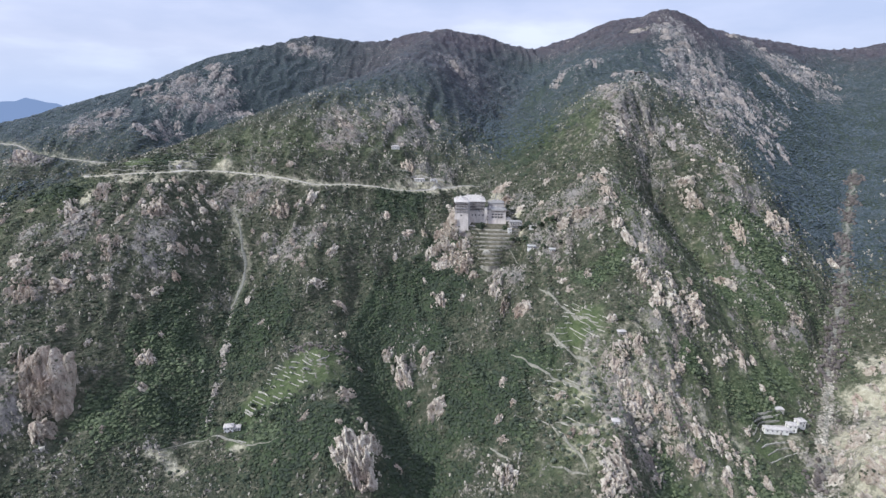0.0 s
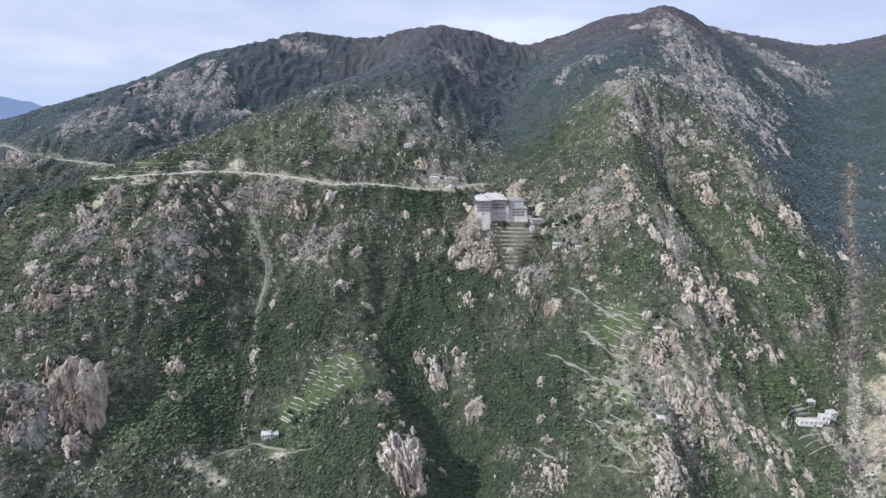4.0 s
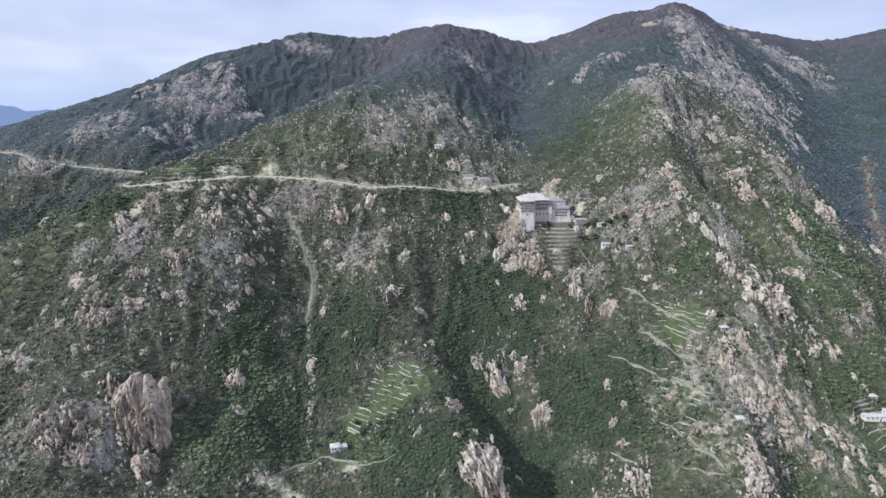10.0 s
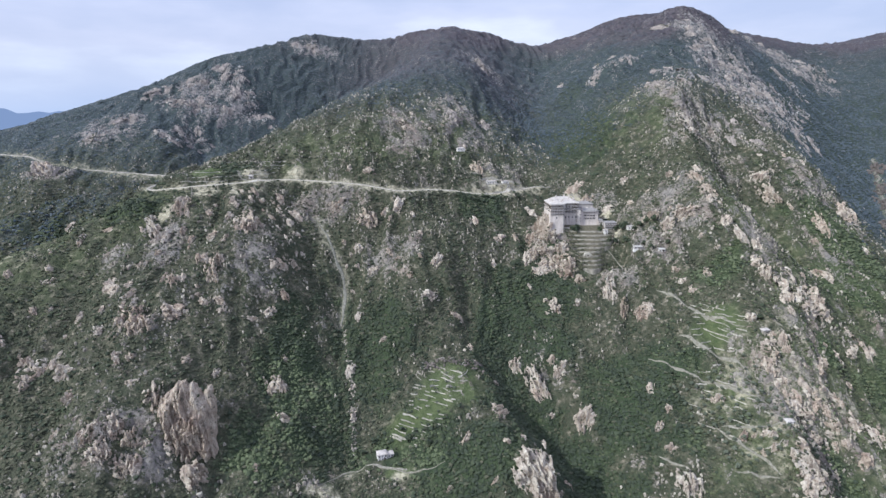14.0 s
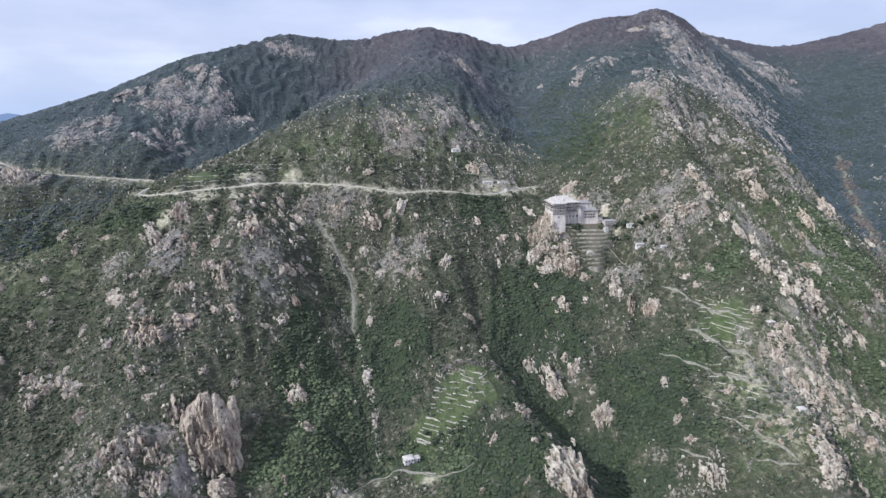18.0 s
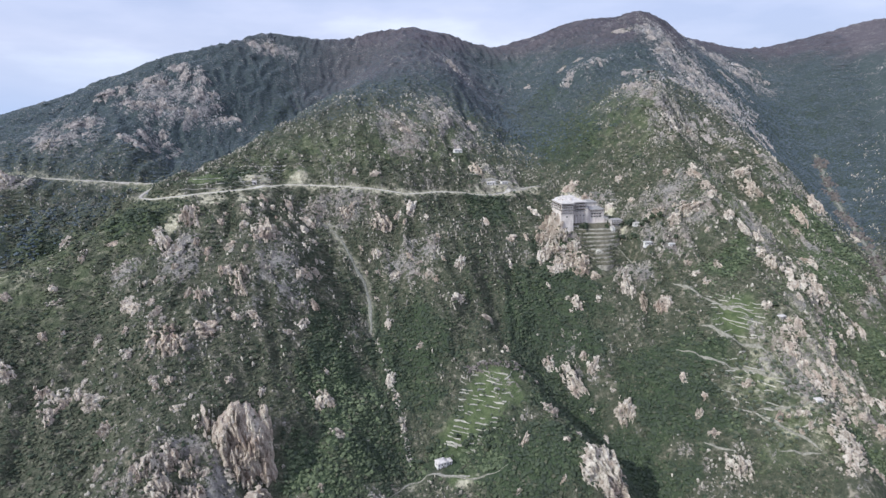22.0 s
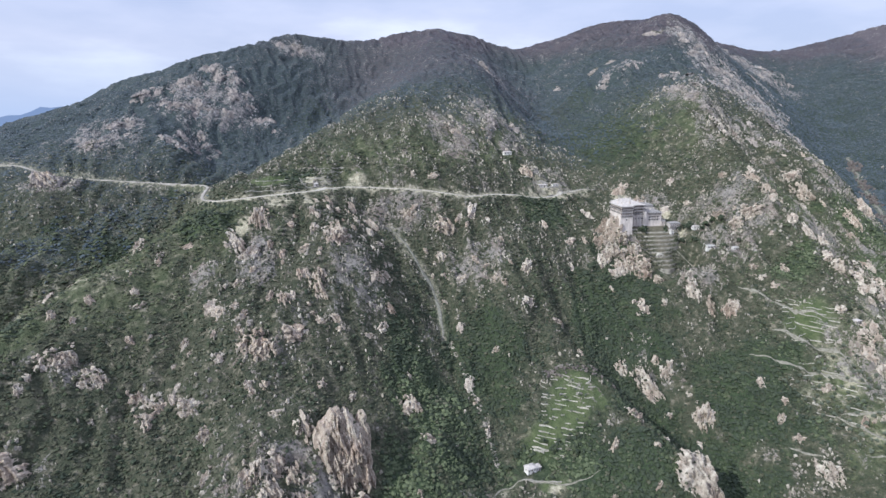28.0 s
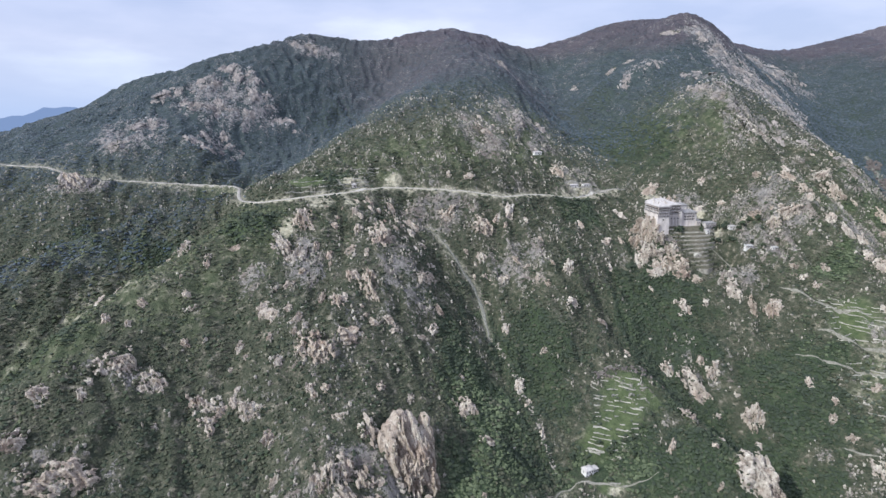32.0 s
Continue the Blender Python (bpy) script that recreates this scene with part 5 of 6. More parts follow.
# smaller crags
CRAGS_A = [(-726, 942, 28, 34), (-538, 635, 19, 8), (-494, 591, 4, 11), (-471, 605, 14, 8), (-421, 559, 10, 8), (-434, 630, 8, 10), (-354, 624, 9, 13), (-363, 561, 9, 12), (-342, 624, 20, 8),
           (-298, 575, 10, 10), (-395, 536, 5, 18), (-375, 531, 8, 12), (-357, 520, 6, 5), (-334, 509, 7, 6), (-296, 528, 15, 9), (-309, 516, 12, 6), (-438, 529, 25, 13), (-502, 544, 11, 5),
           (-288, 673, 13, 21), (-309, 689, 10, 22), (-373, 500, 23, 17), (-205, 733, 12, 10)]
CRAGS_B = [(-169, 684, 13, 28), (-187, 683, 10, 17), (-216, 640, 12, 13), (-158, 589, 6, 9), (-202, 615, 19, 9), (-108, 555, 8, 18), (-70, 688, 9, 19), (-43, 673, 14, 10), (-56, 637, 7, 14),
           (-21, 674, 6, 14), (16, 741, 16, 24), (-13, 641, 14, 21), (0, 626, 20, 14), (27, 623, 16, 14), (-221, 599, 9, 6), (-215, 561, 7, 12), (146, 753, 10, 17), (103, 699, 11, 15),
           (129, 689, 11, 11), (166, 582, 6, 8), (176, 563, 5, 8), (136, 535, 9, 9)]
CRAGS_C = [(132, 551, 11, 8), (131, 563, 9, 7), (241, 615, 11, 11), (196, 584, 11, 17), (207, 567, 10, 28), (221, 561, 11, 17), (207, 541, 14, 14), (269, 549, 7, 10), (356, 641, 9, 9),
           (431, 644, 18, 13), (210, 525, 8, 11), (260, 510, 14, 28), (165, 480, 9, 10), (92, 540, 13, 13), (-419, 408, 3, 11), (-400, 388, 10, 8), (-386, 435, 11, 6), (-453, 456, 9, 7),
           (-479, 455, 12, 8), (-278, 466, 14, 11), (-286, 398, 4, 7), (-329, 485, 3, 4)]
CRAGS_D = [(-278, 494, 6, 8), (-352, 462, 9, 7), (-330, 461, 7, 9), (-324, 429, 7, 10), (-363, 377, 9, 10), (-361, 394, 7, 6), (-346, 397, 6, 10), (-436, 440, 9, 6), (-217, 489, 6, 9),
           (-220, 502, 9, 17), (-215, 459, 6, 11), (-247, 443, 4, 5), (-188, 525, 7, 9), (-79, 488, 5, 8), (-100, 519, 8, 8), (-120, 415, 5, 15), (-101, 378, 4, 10), (-136, 383, 3, 7),
           (-85, 406, 6, 6), (-17, 514, 12, 12), (-69, 417, 8, 7), (-4, 475, 6, 5)]
CRAGS_E = [(2, 449, 7, 9), (-30, 468, 8, 7), (-33, 399, 6, 11), (60, 457, 7, 14), (53, 423, 6, 13), (68, 435, 6, 8), (55, 404, 9, 9), (110, 431, 9, 8), (165, 451, 10, 12),
           (161, 438, 12, 18), (169, 412, 14, 14), (175, 391, 14, 14), (169, 429, 12, 8), (195, 419, 9, 9), (117, 375, 8, 5), (228, 408, 13, 19), (216, 381, 10, 12), (178, 368, 7, 12),
           (272, 473, 10, 10), (301, 484, 7, 22), (179, 349, 11, 17), (225, 452, 13, 13)]


def lie_on_slope(x, y, across, along, thick, sink=0.2, upright=0.0, twist=0.0, yaw=0.0):
    """A matrix that lays a rock on the land: x along the contour, z up the slope, y into it."""
    e = 8.0
    gx = float(ground_at(x + e, y) - ground_at(x - e, y)) / (2 * e)
    gy = float(ground_at(x, y + e) - ground_at(x, y - e)) / (2 * e)
    out = Vector((-gx, -gy, 1)).normalized()
    up = (Vector((0, 0, 1)) - out * out.z)
    up = up.normalized() if up.length > 1e-3 else Vector((0, 1, 0))
    up = up.lerp(Vector((0, 0, 1)), upright).normalized()
    side = up.cross(out).normalized()
    out = side.cross(up).normalized()
    m = Matrix((side, -out, up)).transposed().to_4x4()
    z = float(ground_at(x, y))
    at = Vector((x, y, z)) - out * (thick * sink)
    return Matrix.Translation(at) @ m @ Matrix.Rotation(twist, 4, "Y") @ Matrix.Rotation(yaw, 4, "Z") @ Matrix.Diagonal((across / 2, thick, along / 2, 1))


g = np.random.default_rng(7)


def free_of_built(x, y):
    ok = np.ones(len(x), bool)
    for line, w in ((ROAD, 5.5), (FAR_ROAD, 6.5), (GRAVEL, 4.5), (STREAM, 5.5)):
        ok &= near_line(x, y, line)[0] > w
    for line, w in TRACKS:
        ok &= near_line(x, y, [(*p, 0) for p in line])[0] > w * 0.5 + 1.7
    for px, py, ax, ay, _ in SHELVES:
        ok &= ~((np.abs(x - px) < ax + 2) & (np.abs(y - py) < ay + 2))
    ok &= ~((x > 30) & (x < 100 - 0.6 * (657 - y)) & (y > 604) & (y < 662))
    for px, py, w, h in OUT_WEST + OUT_MID + OUT_EAST + OUT_RIM:
        ok &= ~((np.hypot((x - px) / (w * 0.36), (y - py) / (h * 0.30)) < 1) & (g.uniform(0, 1, len(x)) < 0.85))
    ok &= np.hypot((x + 340) / 17, (y - 416) / 16) > 1
    return ok


rnd = random.Random(11)
FAR_ROCKS = [rock_mesh("rock_crag", 41 + k, 22, 26, 4.5, 0.25 * math.sin(k * 2.3), 0.42, 0.0, 1.0, 4.0, M_UPPER_GRANITE) for k in range(6)]
for k, (x, y, w, h) in enumerate(OUT_WEST + OUT_MID + OUT_EAST + OUT_RIM + OUT_FAR):
    ob = new("rock_outcrop", ROCKS_BIG[(k * 3) % 10] if y < 880 else FAR_ROCKS[k % 6])
    ob.matrix_world = lie_on_slope(x, y, w * 1.1, h * 1.15, min(w, h) * 0.16 + 1.0, 0.0, 0.3, rnd.uniform(-0.3, 0.3))
    overgrow(ob, int(w * h / 16) + 4, k)
    big = max(w, h)
    word = "large" if big > 34 else ("broad" if w > h else "narrow")
    tagged(ob, word + " pale weathered granite outcrop breaking through the scrub", "rock", "granite outcrops")
for k, (x, y, w, h) in enumerate(CRAGS_A + CRAGS_B + CRAGS_C + CRAGS_D + CRAGS_E):
    ob = new("rock_outcrop", ROCKS_SMALL[(k * 4) % 9])
    ob.matrix_world = lie_on_slope(x, y, w * 1.2, h * 1.3, min(w, h) * 0.25 + 0.8, 0.0, 0.4, rnd.uniform(-0.4, 0.4))
    overgrow(ob, 4, 500 + k)
    tagged(ob, ("slender" if h > w else "low") + " pale granite crag standing among bushes", "rock", "small granite crags")


STREWN = [(235, 460, 55, 90, 14), (192, 428, 32, 40, 46), (255, 385, 26, 34, 22), (130, 380, 26, 26, 8), (300, 480, 30, 30, 8), (318, 432, 16, 12, 8), (390, 400, 40, 45, 10), (-400, 520, 70, 110, 26), (-340, 630, 90, 50, 34), (-560, 580, 60, 60, 12), (-500, 470, 70, 50, 14), (-260, 660, 60, 50, 14), (-150, 640, 50, 50, 8), (-90, 880, 60, 70, 10),
          (170, 650, 50, 50, 10), (30, 600, 50, 40, 6), (380, 720, 60, 70, 8)]
for px, py, ax, ay, many in STREWN:
    for k in range(many):
        a, d = rnd.uniform(0, 2 * math.pi), math.sqrt(rnd.random())
        x, y, w = px + ax * d * math.cos(a), py + ay * d * math.sin(a), rnd.uniform(3.2, 8.5)
        if not free_of_built(np.array([x]), np.array([y]))[0]:
            continue
        ob = new("granite_crag", ROCKS_SMALL[rnd.randrange(9)])
        ob.matrix_world = lie_on_slope(x, y, w, w * rnd.uniform(1.2, 2.6), 0.28 * w + 0.4, 0.0, 0.4, rnd.uniform(-0.4, 0.4))
        tagged(ob, ("small upright" if w < 6 else "small jagged") + " granite crag breaking out of the scrub", "rock", "strewn granite crags")


for px, py, ax, ay, many in ((375, 385, 34, 36, 26), (430, 450, 34, 34, 20), (350, 360, 20, 18, 10), (470, 505, 30, 24, 10)):
    for k in range(many):
        a, d = rnd.uniform(0, 2 * math.pi), math.sqrt(rnd.random())
        x, y, w = px + ax * d * math.cos(a), py + ay * d * math.sin(a), rnd.uniform(9, 26)
        if near_line(np.array([x]), np.array([y]), STREAM)[0][0] < 9:
            continue
        ob = new("rock_ledge", ROCKS_SMALL[rnd.randrange(9)])
        ob.matrix_world = lie_on_slope(x, y, w, rnd.uniform(4, 9), rnd.uniform(1.4, 2.6), 0.1, 0.25, rnd.uniform(0.05, 0.5))
        tagged(ob, ("long" if w > 16 else "short") + " slanting ledge of pale layered rock on a bare bank", "rock", "ledges of the bare bank")


def crag(x, y, across, along, thick, size, seed, lean, label, upright=0.5, sink=0.0, twist=0.0, rib=4.5, lace=0.2, taper=0.0, bushes=0, amp=1.0, yaw=0.0, cells=4.5, mat=None, block=1.0):
    ob = new("rock_cliff", rock_mesh("rock_cliff", seed, int(size * 1.3), int(size * 1.5), rib, lean, lace, taper, amp, cells, mat, block))
    ob.matrix_world = lie_on_slope(x, y, across, along, thick, sink, upright, twist, yaw)
    overgrow(ob, bushes, seed)
    return tagged(ob, label, "rock")


crag(-338, 413, 42, 84, 17, 84, 12, -0.06, "big pale pinkish granite cliff with slanting vertical clefts", 0.7, 0.0, 0.16, 4.4, 0.0, -0.3, 8, 0.8, -0.5, 7.0, None, 0.4)
crag(-364, 424, 18, 34, 5, 36, 5, 0.15, "pale granite shoulder beside the big cliff", 0.45, 0.0, 0.15, lace=0.5, bushes=50)
for k, (x, y, w, h) in enumerate(((-396, 391, 17, 24), (-384, 398, 17, 26), (-372, 394, 14, 22), (-385, 378, 18, 24), (-367, 380, 15, 22))):
    crag(x, y, w, h, 5.0, 32, 90 + k, 0.2 * math.sin(k * 1.7), "broken pinkish granite crag beside the big cliff", 0.5, lace=0.34, bushes=12, cells=4.0)
crag(-337, 414, 37, 74, 15.5, 60, 31, -0.05, "massive pale core of the big granite cliff", 0.7, 0.0, 0.16, 4.4, 0.0, -0.25, 4, 0.5, -0.5, 6.0, None, 0.4)
crag(-328, 386, 18, 26, 7, 30, 21, 0.1, "detached pale granite block below the big cliff", 0.4, lace=0.1)
for k, (x, y, w, h, t) in enumerate(((25, 643, 24, 26, 5), (8, 668, 26, 36, 8), (11, 690, 22, 34, 7), (-4, 672, 20, 30, 5), (7, 648, 24, 30, 6), (22, 634, 26, 26, 6), (4, 632, 22, 26, 5),
                                     (-8, 643, 16, 20, 4), (31, 622, 20, 24, 5), (16, 652, 16, 24, 5), (24, 612, 22, 20, 5), (40, 604, 18, 18, 4))):
    crag(x, y, w, h, t, 34, 130 + k, 0.1, "steep pale granite crag under the monastery wall", 0.5, lace=0.3, bushes=16)
crag(82, 784, 24, 52, 4, 40, 33, 0.0, "pale crumbling crag above the monastery", 0.3, lace=0.2, bushes=8)
for x, y, w, h, t, sd in ((13, 664, 18, 58, 6, 181), (11, 674, 20, 62, 6, 183)):
    crag(x, y, w, h, t, 34, sd, -0.15, "upright granite buttress against the foot of the monastery", 0.85, lace=0.16, bushes=3)
crag(-66, 372, 36, 66, 10, 50, 34, 0.1, "tall pale granite cliff over the ravine", 0.4, bushes=14, yaw=-0.4)
for k, (x, y, w, h) in enumerate(((142, 356, 30, 44), (132, 338, 30, 30), (176, 408, 18, 14), (203, 405, 16, 12), (256, 398, 10, 26), (168, 447, 14, 18), (208, 528, 18, 30),
                                  (240, 528, 24, 36), (236, 503, 26, 34), (263, 504, 22, 34), (70, 548, 12, 34))):
    crag(x, y, w, h, 4.5, 32, 160 + k, 0.25 * math.sin(k * 2.1), "ragged pale granite rib running down the ridge", 0.35, lace=0.48, bushes=46)
for px, py, ax, ay in FACES + FACES_WEST:
    for k in range(2 + int(ax * ay / (200 if px < 0 else 300))):
        a, d = rnd.uniform(0, 2 * math.pi), math.sqrt(rnd.random())
        x, y, w = px + 1.1 * ax * d * math.cos(a), py + 1.1 * ay * d * math.sin(a), rnd.uniform(9, 26) * (0.7 if py < 900 else 1.0)
        ob = new("rock_crag", FAR_ROCKS[rnd.randrange(6)])
        ob.matrix_world = lie_on_slope(x, y, w, w * rnd.uniform(0.7, 1.7), 0.13 * w, 0.0, 0.15, rnd.uniform(-0.6, 0.6))
        tagged(ob, ("broad" if w > 18 else "small") + " grey granite crag on a bare upper slope", "rock", "crags of the upper slopes")

# ---- plants ----
ICO = bmesh.new()
bmesh.ops.create_icosphere(ICO, subdivisions=1, radius=1.0)
_iv = np.array([v.co[:] for v in ICO.verts])
_if = np.array([[v.index for v in f.verts] for f in ICO.faces])
ICO.free()
ICO = bmesh.new()
bmesh.ops.create_icosphere(ICO, subdivisions=2, radius=1.0)
_jv = np.array([v.co[:] for v in ICO.verts])
_jf = np.array([[v.index for v in f.verts] for f in ICO.faces])
ICO.free()


def topped(v, f, low):
    """The upper part of a ball."""
    keep = f[(v[f][:, :, 2] > low).any(1)]
    used = np.unique(keep)
    back = np.full(len(v), -1)
    back[used] = np.arange(len(used))
    return v[used], back[keep]


SMALL, LARGE = topped(_iv, _if, -0.44), topped(_jv, _jf, -0.25)
_a = np.arange(6) * np.pi / 3
TINY = (np.vstack([np.column_stack([np.cos(_a), np.sin(_a), np.full(6, -0.5)]), (0.15, 0.1, 1.0)]), np.array([(i, (i + 1) % 6, 6) for i in range(6)]))


def scatter(name, label, shape, x, y, r, tall, mat, seed, ragged=0.3, lean=0.0, sink=0.25, kind="stuff", category="shrubs", z=None):
    """Many bushes in one mesh: each a ragged crown of its own size."""
    g = np.random.default_rng(seed)
    v, f = shape
    n_, k = len(x), len(v)
    z = ground_at(x, y) if z is None else z
    a = g.uniform(0, 2 * np.pi, n_)
    ca, sa = np.cos(a)[:, None], np.sin(a)[:, None]
    wob = 1 + ragged * g.uniform(-1, 1, (n_, k))
    vx, vy, vz = v[None, :, 0] * wob, v[None, :, 1] * wob, v[None, :, 2] * wob
    st = g.uniform(0.8, 1.3, n_)[:, None]
    px = (vx * ca * st - vy * sa) * r[:, None] + x[:, None]
    py = (vx * sa * st + vy * ca) * r[:, None] + y[:, None]
    pz = vz * (r * tall)[:, None] + (z + r * tall * (1 - sink) * 0.6)[:, None]
    verts = np.stack([px, py, pz], -1).reshape(-1, 3)
    faces = (f[None] + (np.arange(n_) * k)[:, None, None]).reshape(-1, 3)
    ob = new(name, mesh_from(name, verts, faces, mat))
    return tagged(ob, label, category, kind=kind)


def spread(y0, y1, step):
    """Places on an uneven grid within the wedge of land that lies open to the south."""
    gx, gy = np.meshgrid(np.arange(-1500, 1500, step), np.arange(y0, y1, step))
    gx = (gx + g.uniform(-0.6, 0.6, gx.shape) * step).ravel()
    gy = (gy + g.uniform(-0.6, 0.6, gy.shape) * step).ravel()
    ok = (gx > -430 - 0.56 * (gy - 60)) & (gx < 0.87 * gy + 30)
    return gx[ok], gy[ok]


def plant(y0, y1, step, shape, r_lo, r_hi, seed):
    x, y = spread(y0, y1, step)
    z = ground_at(x, y)
    rock, lush, meadow, heath, earth, haze_tint = cover(x, y, z)
    heath = heath * (1 - 0.7 * patches(x, y, LUSH))
    clump = fbm(x / 26, y / 26, 3, 61)
    keep = 0.97 + 0.6 * clump + 0.05 * lush - 0.5 * rock - 1.25 * meadow - earth + 0.5 * patches(x, y, SPECKLED, 0.8) + 0.2 * lush - 0.16 * smooth(-260, -340, x) * smooth(700, 620, y) - 0.3 * bare_faces(x, y)
    ok = (g.uniform(0, 1, len(x)) < keep) & free_of_built(x, y)
    x, y, rock, lush, heath, haze_tint = x[ok], y[ok], rock[ok], lush[ok], heath[ok], haze_tint[ok]
    u = g.uniform(0, 1, len(x))
    r = (r_lo + (r_hi - r_lo) * u ** 2.2) * (1 + 0.25 * lush - 0.2 * rock)
    pick = g.uniform(0, 1, len(x))
    is_far = g.uniform(0, 1, len(x)) < haze_tint
    is_heath = pick < heath * 0.85
    is_wood = ~is_heath & (pick < 0.26 + 0.66 * lush)
    is_light = ~is_heath & ~is_wood & ~is_far & (g.uniform(0, 1, len(x)) < 0.8 * patches(x, y, LIGHT, 0.8))
    is_fresh = is_wood & ~is_far & (g.uniform(0, 1, len(x)) < np.maximum(0.85 * smooth(60, 150, x + 30 * fbm(x / 40, y / 40, 2, 66)) * smooth(800, 600, y), 0.8 * patches(x, y, FRESH, 0.8)))
    low = 1.0 if shape is SMALL else 0.62
    wood, scrub = is_wood & ~is_fresh, ~is_heath & ~is_wood & ~is_light
    for mask, nm, label, mat, tall, s in ((is_heath, "heath", "brownish heath and bare shrubs on the upper slopes", M_HEATH, 0.5, 1),
                                         (wood & ~is_far, "woodland", "dense green evergreen trees and tall shrubs", M_WOOD, 0.74, 2),
                                         (wood & is_far, "woodland", "dense evergreen woods on the far slopes, tinted blue for haze", M_HAZEWOOD, 0.74, 5),
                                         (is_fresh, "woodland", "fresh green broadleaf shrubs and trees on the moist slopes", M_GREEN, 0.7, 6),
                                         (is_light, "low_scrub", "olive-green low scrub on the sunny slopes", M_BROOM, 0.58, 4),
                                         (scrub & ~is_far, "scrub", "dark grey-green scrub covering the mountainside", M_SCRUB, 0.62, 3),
                                         (scrub & is_far, "scrub", "grey-green scrub on the far slopes, tinted blue for haze", M_HAZESCRUB, 0.62, 7)):
        if mask.sum() > 5:
            scatter(nm, label, shape, x[mask], y[mask], r[mask], tall * low, mat, seed + s, 0.5)


plant(332, 600, 2.0, SMALL, 0.6, 1.75, 100)
plant(600, 800, 2.45, SMALL, 0.8, 2.1, 200)
plant(800, 1000, 2.9, TINY, 1.3, 2.8, 250)
plant(1850, 2160, 6.5, TINY, 2.2, 4.2, 350)
plant(1000, 1850, 4.1, TINY, 1.7, 3.4, 300)
x, y = spread(334, 900, 8.0)
rock, lush, meadow, heath, earth, haze_tint = cover(x, y, ground_at(x, y))
ok = (g.uniform(0, 1, len(x)) < 0.16 + 0.30 * lush + 0.25 * fbm(x / 40, y / 40, 2, 63) - meadow) & free_of_built(x, y)
scatter("tall_shrubs", "taller dark evergreen shrubs standing out of the scrub", LARGE, x[ok], y[ok], g.uniform(1.1, 2.0, ok.sum()), 0.9, M_WOOD, 150, 0.3)

ov = np.array([p[:] for p in OVERGROWN])
scatter("rock_shrubs", "dark shrubs rooted in the clefts of the rocks", SMALL, ov[:, 0], ov[:, 1], g.uniform(0.7, 1.7, len(ov)), 0.85, M_SCRUB, 160, 0.35, z=ov[:, 2] - 0.6)

vn = np.array(VINES)
g2 = np.random.default_rng(19)
vm = np.concatenate([_iv * (0.55 + 0.5 * g2.random()) * (1 + 0.3 * g2.uniform(-1, 1, (len(_iv), 1))) + p for p in vn])
vf = np.concatenate([_if + len(_iv) * i for i in range(len(vn))])
tagged(new("vines", mesh_from("vines", vm, vf, M_SCRUB)), "rows of low dry vines and herbs on the garden terraces", "vines", kind="stuff")

# loose blocks and small crags
def strew(name, label, y0, y1, step, lo, hi, tall, mat, seed, bare=False):
    x, y = spread(y0, y1, step)
    rock, lush, meadow, heath, earth, haze_tint = cover(x, y, ground_at(x, y))
    if bare:
        rock = 0.85 * bare_faces(x, y) + 0.5 * rock * np.maximum(patches(x, y, STONY), patches(x, y, STONY_MORE))
    ok = (g.uniform(0, 1, len(x)) < 1.15 * (rock - 0.12) * smooth(-0.2, 0.3, fbm(x / 14, y / 20, 3, 65)) - 0.3 * meadow) & free_of_built(x, y)
    x, y = x[ok], y[ok]
    r = lo + (hi - lo) * g.uniform(0, 1, len(x)) ** 2
    scatter(name, label, SMALL, x, y, r, tall, mat, seed, 0.6, sink=0.6, category="boulders")


strew("boulders", "pale granite boulders and crags strewn over the slopes", 334, 1000, 3.2, 0.45, 1.5, 1.6, M_STONES, 401)
strew("rock_fins", "slender upright granite fins standing on the rocky slopes", 334, 860, 3.6, 0.4, 1.0, 3.0, M_STONES, 405)
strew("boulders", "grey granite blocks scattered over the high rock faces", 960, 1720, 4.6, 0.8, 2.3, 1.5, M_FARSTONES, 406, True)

gy = g.uniform(430, 560, 420)
gx = np.interp(gy, [441, 490, 563], [-213, -217, -231]) + 3.0 * vnoise(gy / 16, gy * 0, 45) + g.normal(0, 1.3, 420)
ok = vnoise(gy / 9, gy * 0 + 3, 46) > -0.1
scatter("stream_stones", "pale washed stones in the bed of the gully", SMALL, gx[ok], gy[ok], g.uniform(0.4, 1.1, ok.sum()), 0.8, M_STONES, 407, 0.5, sink=0.5, category="stones")

x, y = spread(340, 560, 1.9)
d, _ = near_line(x, y, STREAM)
ok = (d < 5 + 5 * fbm(x / 16, y / 16, 2, 79)) & (g.uniform(0, 1, len(x)) < 0.8 * smooth(560, 500, y))
scatter("stream_stones", "pale washed stones in the bed of the stream", SMALL, x[ok], y[ok], g.uniform(0.5, 1.5, ok.sum()), 0.7, M_STONES, 408, 0.5, sink=0.5, category="stones")

bx, by = g.uniform(-150, -92, 60), g.uniform(488, 500, 60)
scatter("bare_shrubs", "leafless reddish-brown shrubs above the farm terraces", SMALL, bx, by, g.uniform(0.8, 1.9, 60), 0.9, M_BARE, 404, 0.5)

# bare trees in the stream bed
x, y = spread(380, 1050, 3.6)
d, _ = near_line(x, y, STREAM)
thin = 1 - 0.75 * smooth(395, 420, y) * smooth(530, 490, y)
ok = (d < 10 + 13 * fbm(x / 30, y / 30, 2, 77)) & (g.uniform(0, 1, len(x)) < 0.75 * thin * smooth(-0.35, 0.25, fbm(x / 45, y / 45, 2, 78)))
scatter("bare_trees", "leafless reddish-brown trees along the stream bed", SMALL, x[ok], y[ok], g.uniform(1.0, 2.9, ok.sum()), 1.2, M_BARE, 402, 0.5, category="trees")


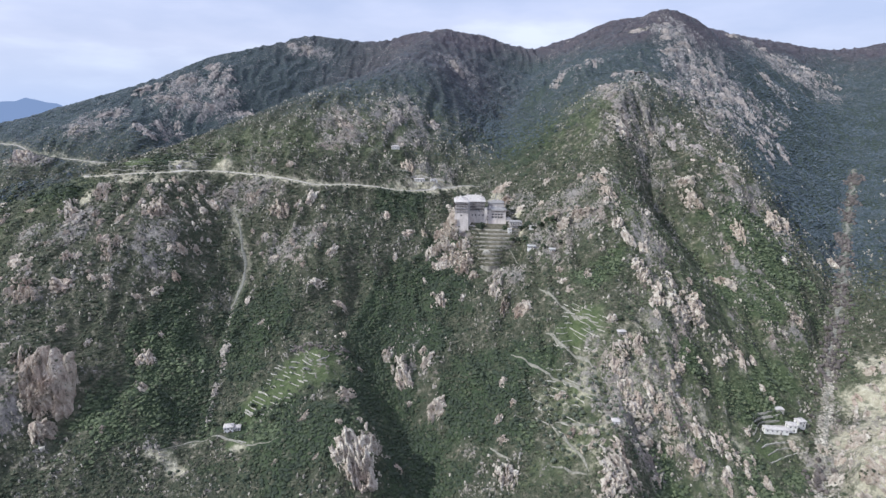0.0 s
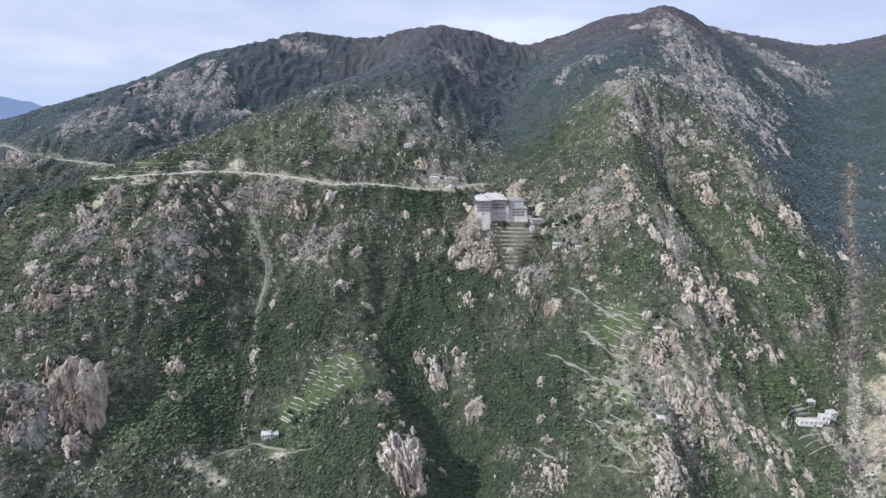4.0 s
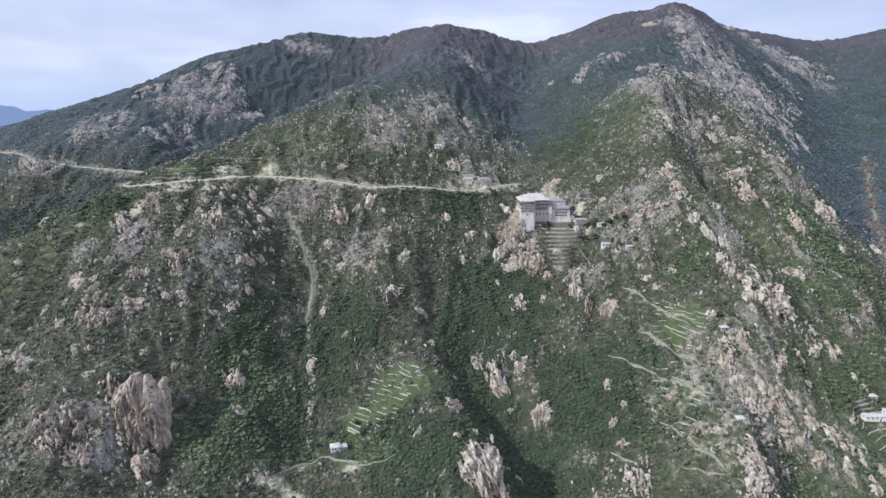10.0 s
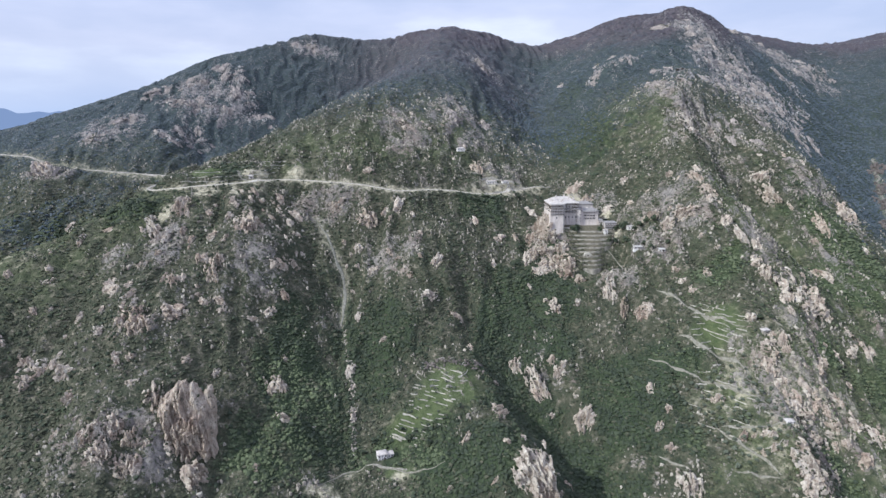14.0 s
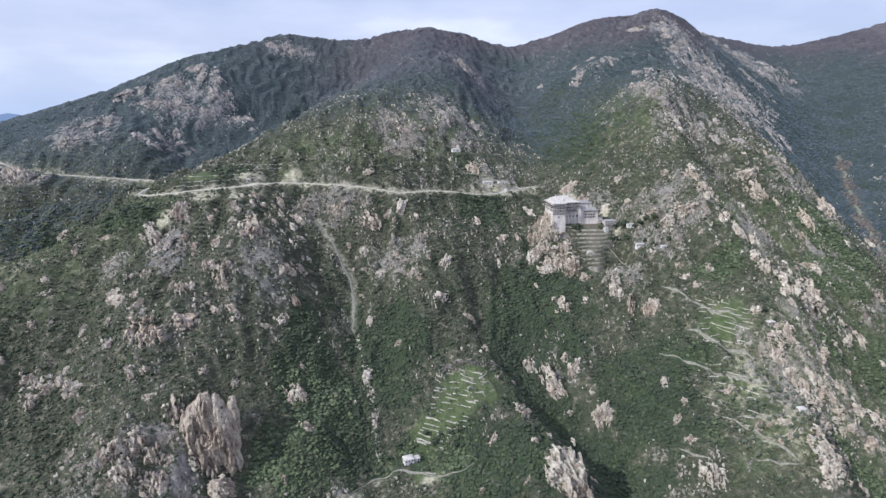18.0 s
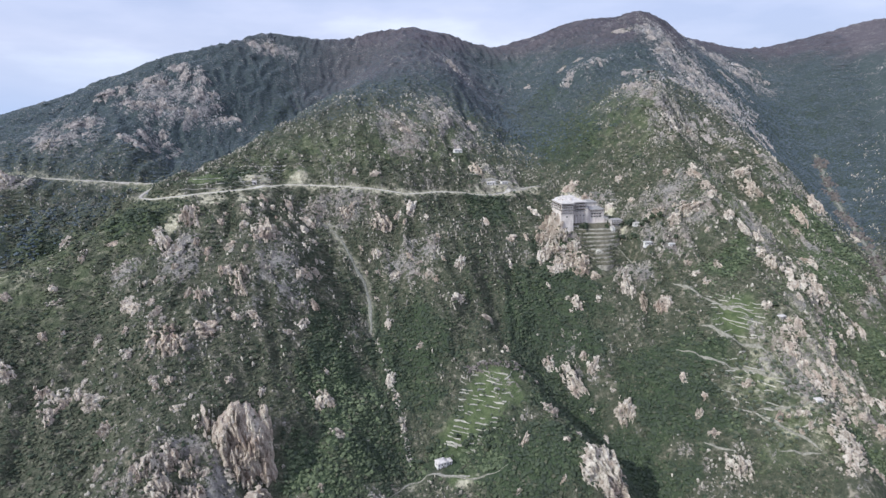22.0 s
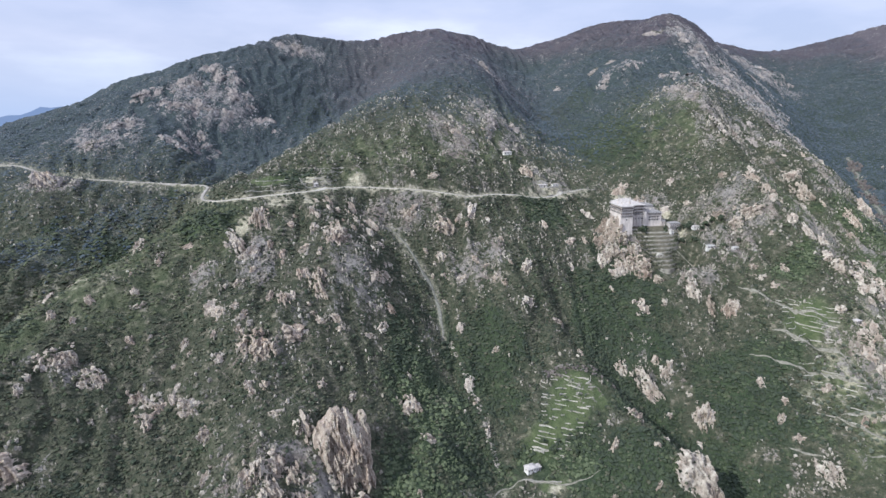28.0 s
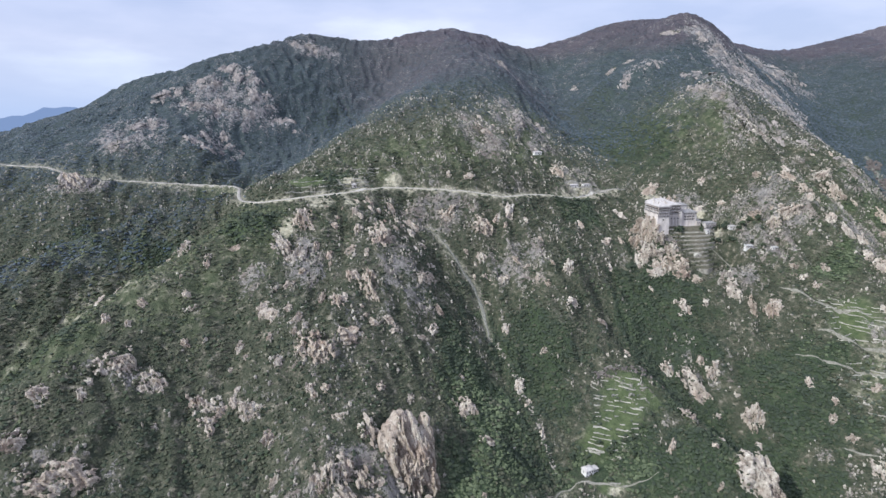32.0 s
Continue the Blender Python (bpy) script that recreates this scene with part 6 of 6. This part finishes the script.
# ---- single trees ----
def tree(name, seed, tall, spread_, mat, narrow=False):
    """A tapered trunk with limbs and a crown of many clumps; returns trunk and crown meshes."""
    q = random.Random(seed)
    bm = bmesh.new()
    bmesh.ops.create_cone(bm, cap_ends=True, segments=7, radius1=tall * 0.045, radius2=tall * 0.02, depth=tall * 0.6, matrix=Matrix.Translation((0, 0, tall * 0.28)))
    for k in range(5):
        a = q.uniform(0, 6.28)
        m = Matrix.Translation((0, 0, tall * q.uniform(0.3, 0.5))) @ Matrix.Rotation(a, 4, "Z") @ Matrix.Rotation(0.25 if narrow else 0.85, 4, "Y")
        bmesh.ops.create_cone(bm, cap_ends=True, segments=5, radius1=tall * 0.018, radius2=tall * 0.006, depth=tall * 0.4, matrix=m @ Matrix.Translation((0, 0, tall * 0.2)))
    trunk = bpy.data.meshes.new("trunk")
    bm.to_mesh(trunk)
    bm.free()
    trunk.materials.append(M_BARK)
    bm = bmesh.new()
    for k in range(26):
        a, u = q.uniform(0, 6.28), q.uniform(0, 1)
        if narrow:
            zz, rr = tall * (0.12 + 0.86 * u), spread_ * (1 - u) ** 0.6 * 0.6
        else:
            zz, rr = tall * (0.42 + 0.5 * u), spread_ * math.sqrt(q.uniform(0, 1)) * (1 - 0.55 * u)
        s = (spread_ * 0.34) * q.uniform(0.7, 1.2)
        m = Matrix.Translation((rr * math.cos(a), rr * math.sin(a), zz)) @ Matrix.Diagonal((s, s, s * (1.6 if narrow else 0.75), 1))
        made = bmesh.ops.create_icosphere(bm, subdivisions=1, radius=1.0, matrix=m)
        for v in made["verts"]:
            v.co += Vector((q.uniform(-1, 1), q.uniform(-1, 1), q.uniform(-1, 1))) * s * 0.28
    crown = bpy.data.meshes.new("crown")
    bm.to_mesh(crown)
    bm.free()
    crown.materials.append(mat)
    return trunk, crown


M_OLIVE = leafy("olive leaves", [(0.0, (0.07, 0.085, 0.06)), (1.0, (0.13, 0.145, 0.105))], 1.8)
M_CYPRESS = leafy("cypress leaves", [(0.0, (0.02, 0.035, 0.02)), (1.0, (0.04, 0.06, 0.032))], 2.0)
KINDS = {"olive_tree": [tree("olive_tree", s, 4.2, 2.0, M_OLIVE) for s in (1, 2, 3)],
         "cypress_tree": [tree("cypress_tree", s, 9.5, 1.5, M_CYPRESS, True) for s in (4, 5)],
         "oak_tree": [tree("oak_tree", s, 8.0, 3.8, M_WOOD) for s in (6, 7, 8)]}


def put_tree(kind, x, y, scale, label, group):
    trunk, crown = rnd.choice(KINDS[kind])
    ob = new(kind)
    ob.empty_display_size = 1
    s = scale * rnd.uniform(0.8, 1.2)
    ob.matrix_world = pose(x, y, float(ground_at(x, y)) - 0.2, 0, 0, rnd.uniform(0, 360)) @ Matrix.Diagonal((s, s, s, 1))
    share("trunk", trunk, ob, Matrix())
    share("crown", crown, ob, Matrix())
    tagged(ob, label, "tree", group)


for k in range(12):
    for j in range(10):
        if rnd.random() < 0.72:
            put_tree("olive_tree", 94 + 7.2 * j + rnd.uniform(-2, 2) - 1.2 * k, 372 + 7.2 * k + rnd.uniform(-2, 2), 0.95,
                     "small grey-green olive tree on a stone terrace", "olive trees on the terraces")
for k in range(5):
    for j in range(6):
        if rnd.random() < 0.6:
            put_tree("olive_tree", -166 + 9 * j + rnd.uniform(-2, 2), 446 + 8 * k + rnd.uniform(-2, 2), 0.55, "young olive tree in a grassy terraced field", "young olive trees")
for x, y in ((83, 664), (103, 656), (100, 660), (104, 650), (121, 640), (118, 636), (126, 648), (98, 640), (46, 664), (49, 661), (52, 664), (80, 660), (108, 652), (88, 648), (92, 652), (112, 634), (128, 636), (132, 628), (102, 632), (96, 646)):
    put_tree("cypress_tree" if (x + y) % 3 == 0 else "oak_tree", x, y - 2, 1.05, "dark green tree beside the monastery buildings", "monastery trees")
for x, y in ((-196, 440), (-172, 440), (-166, 432), (-205, 432), (-150, 424), (300, 446), (330, 441), (292, 440), (116, 612), (137, 598), (118, 598), (96, 612),
             (-48, 800), (6, 805), (-60, 846), (-84, 842), (172, 478), (182, 474)):
    put_tree("oak_tree", x, y, 0.75, "round green evergreen oak near a house", "trees by the houses")
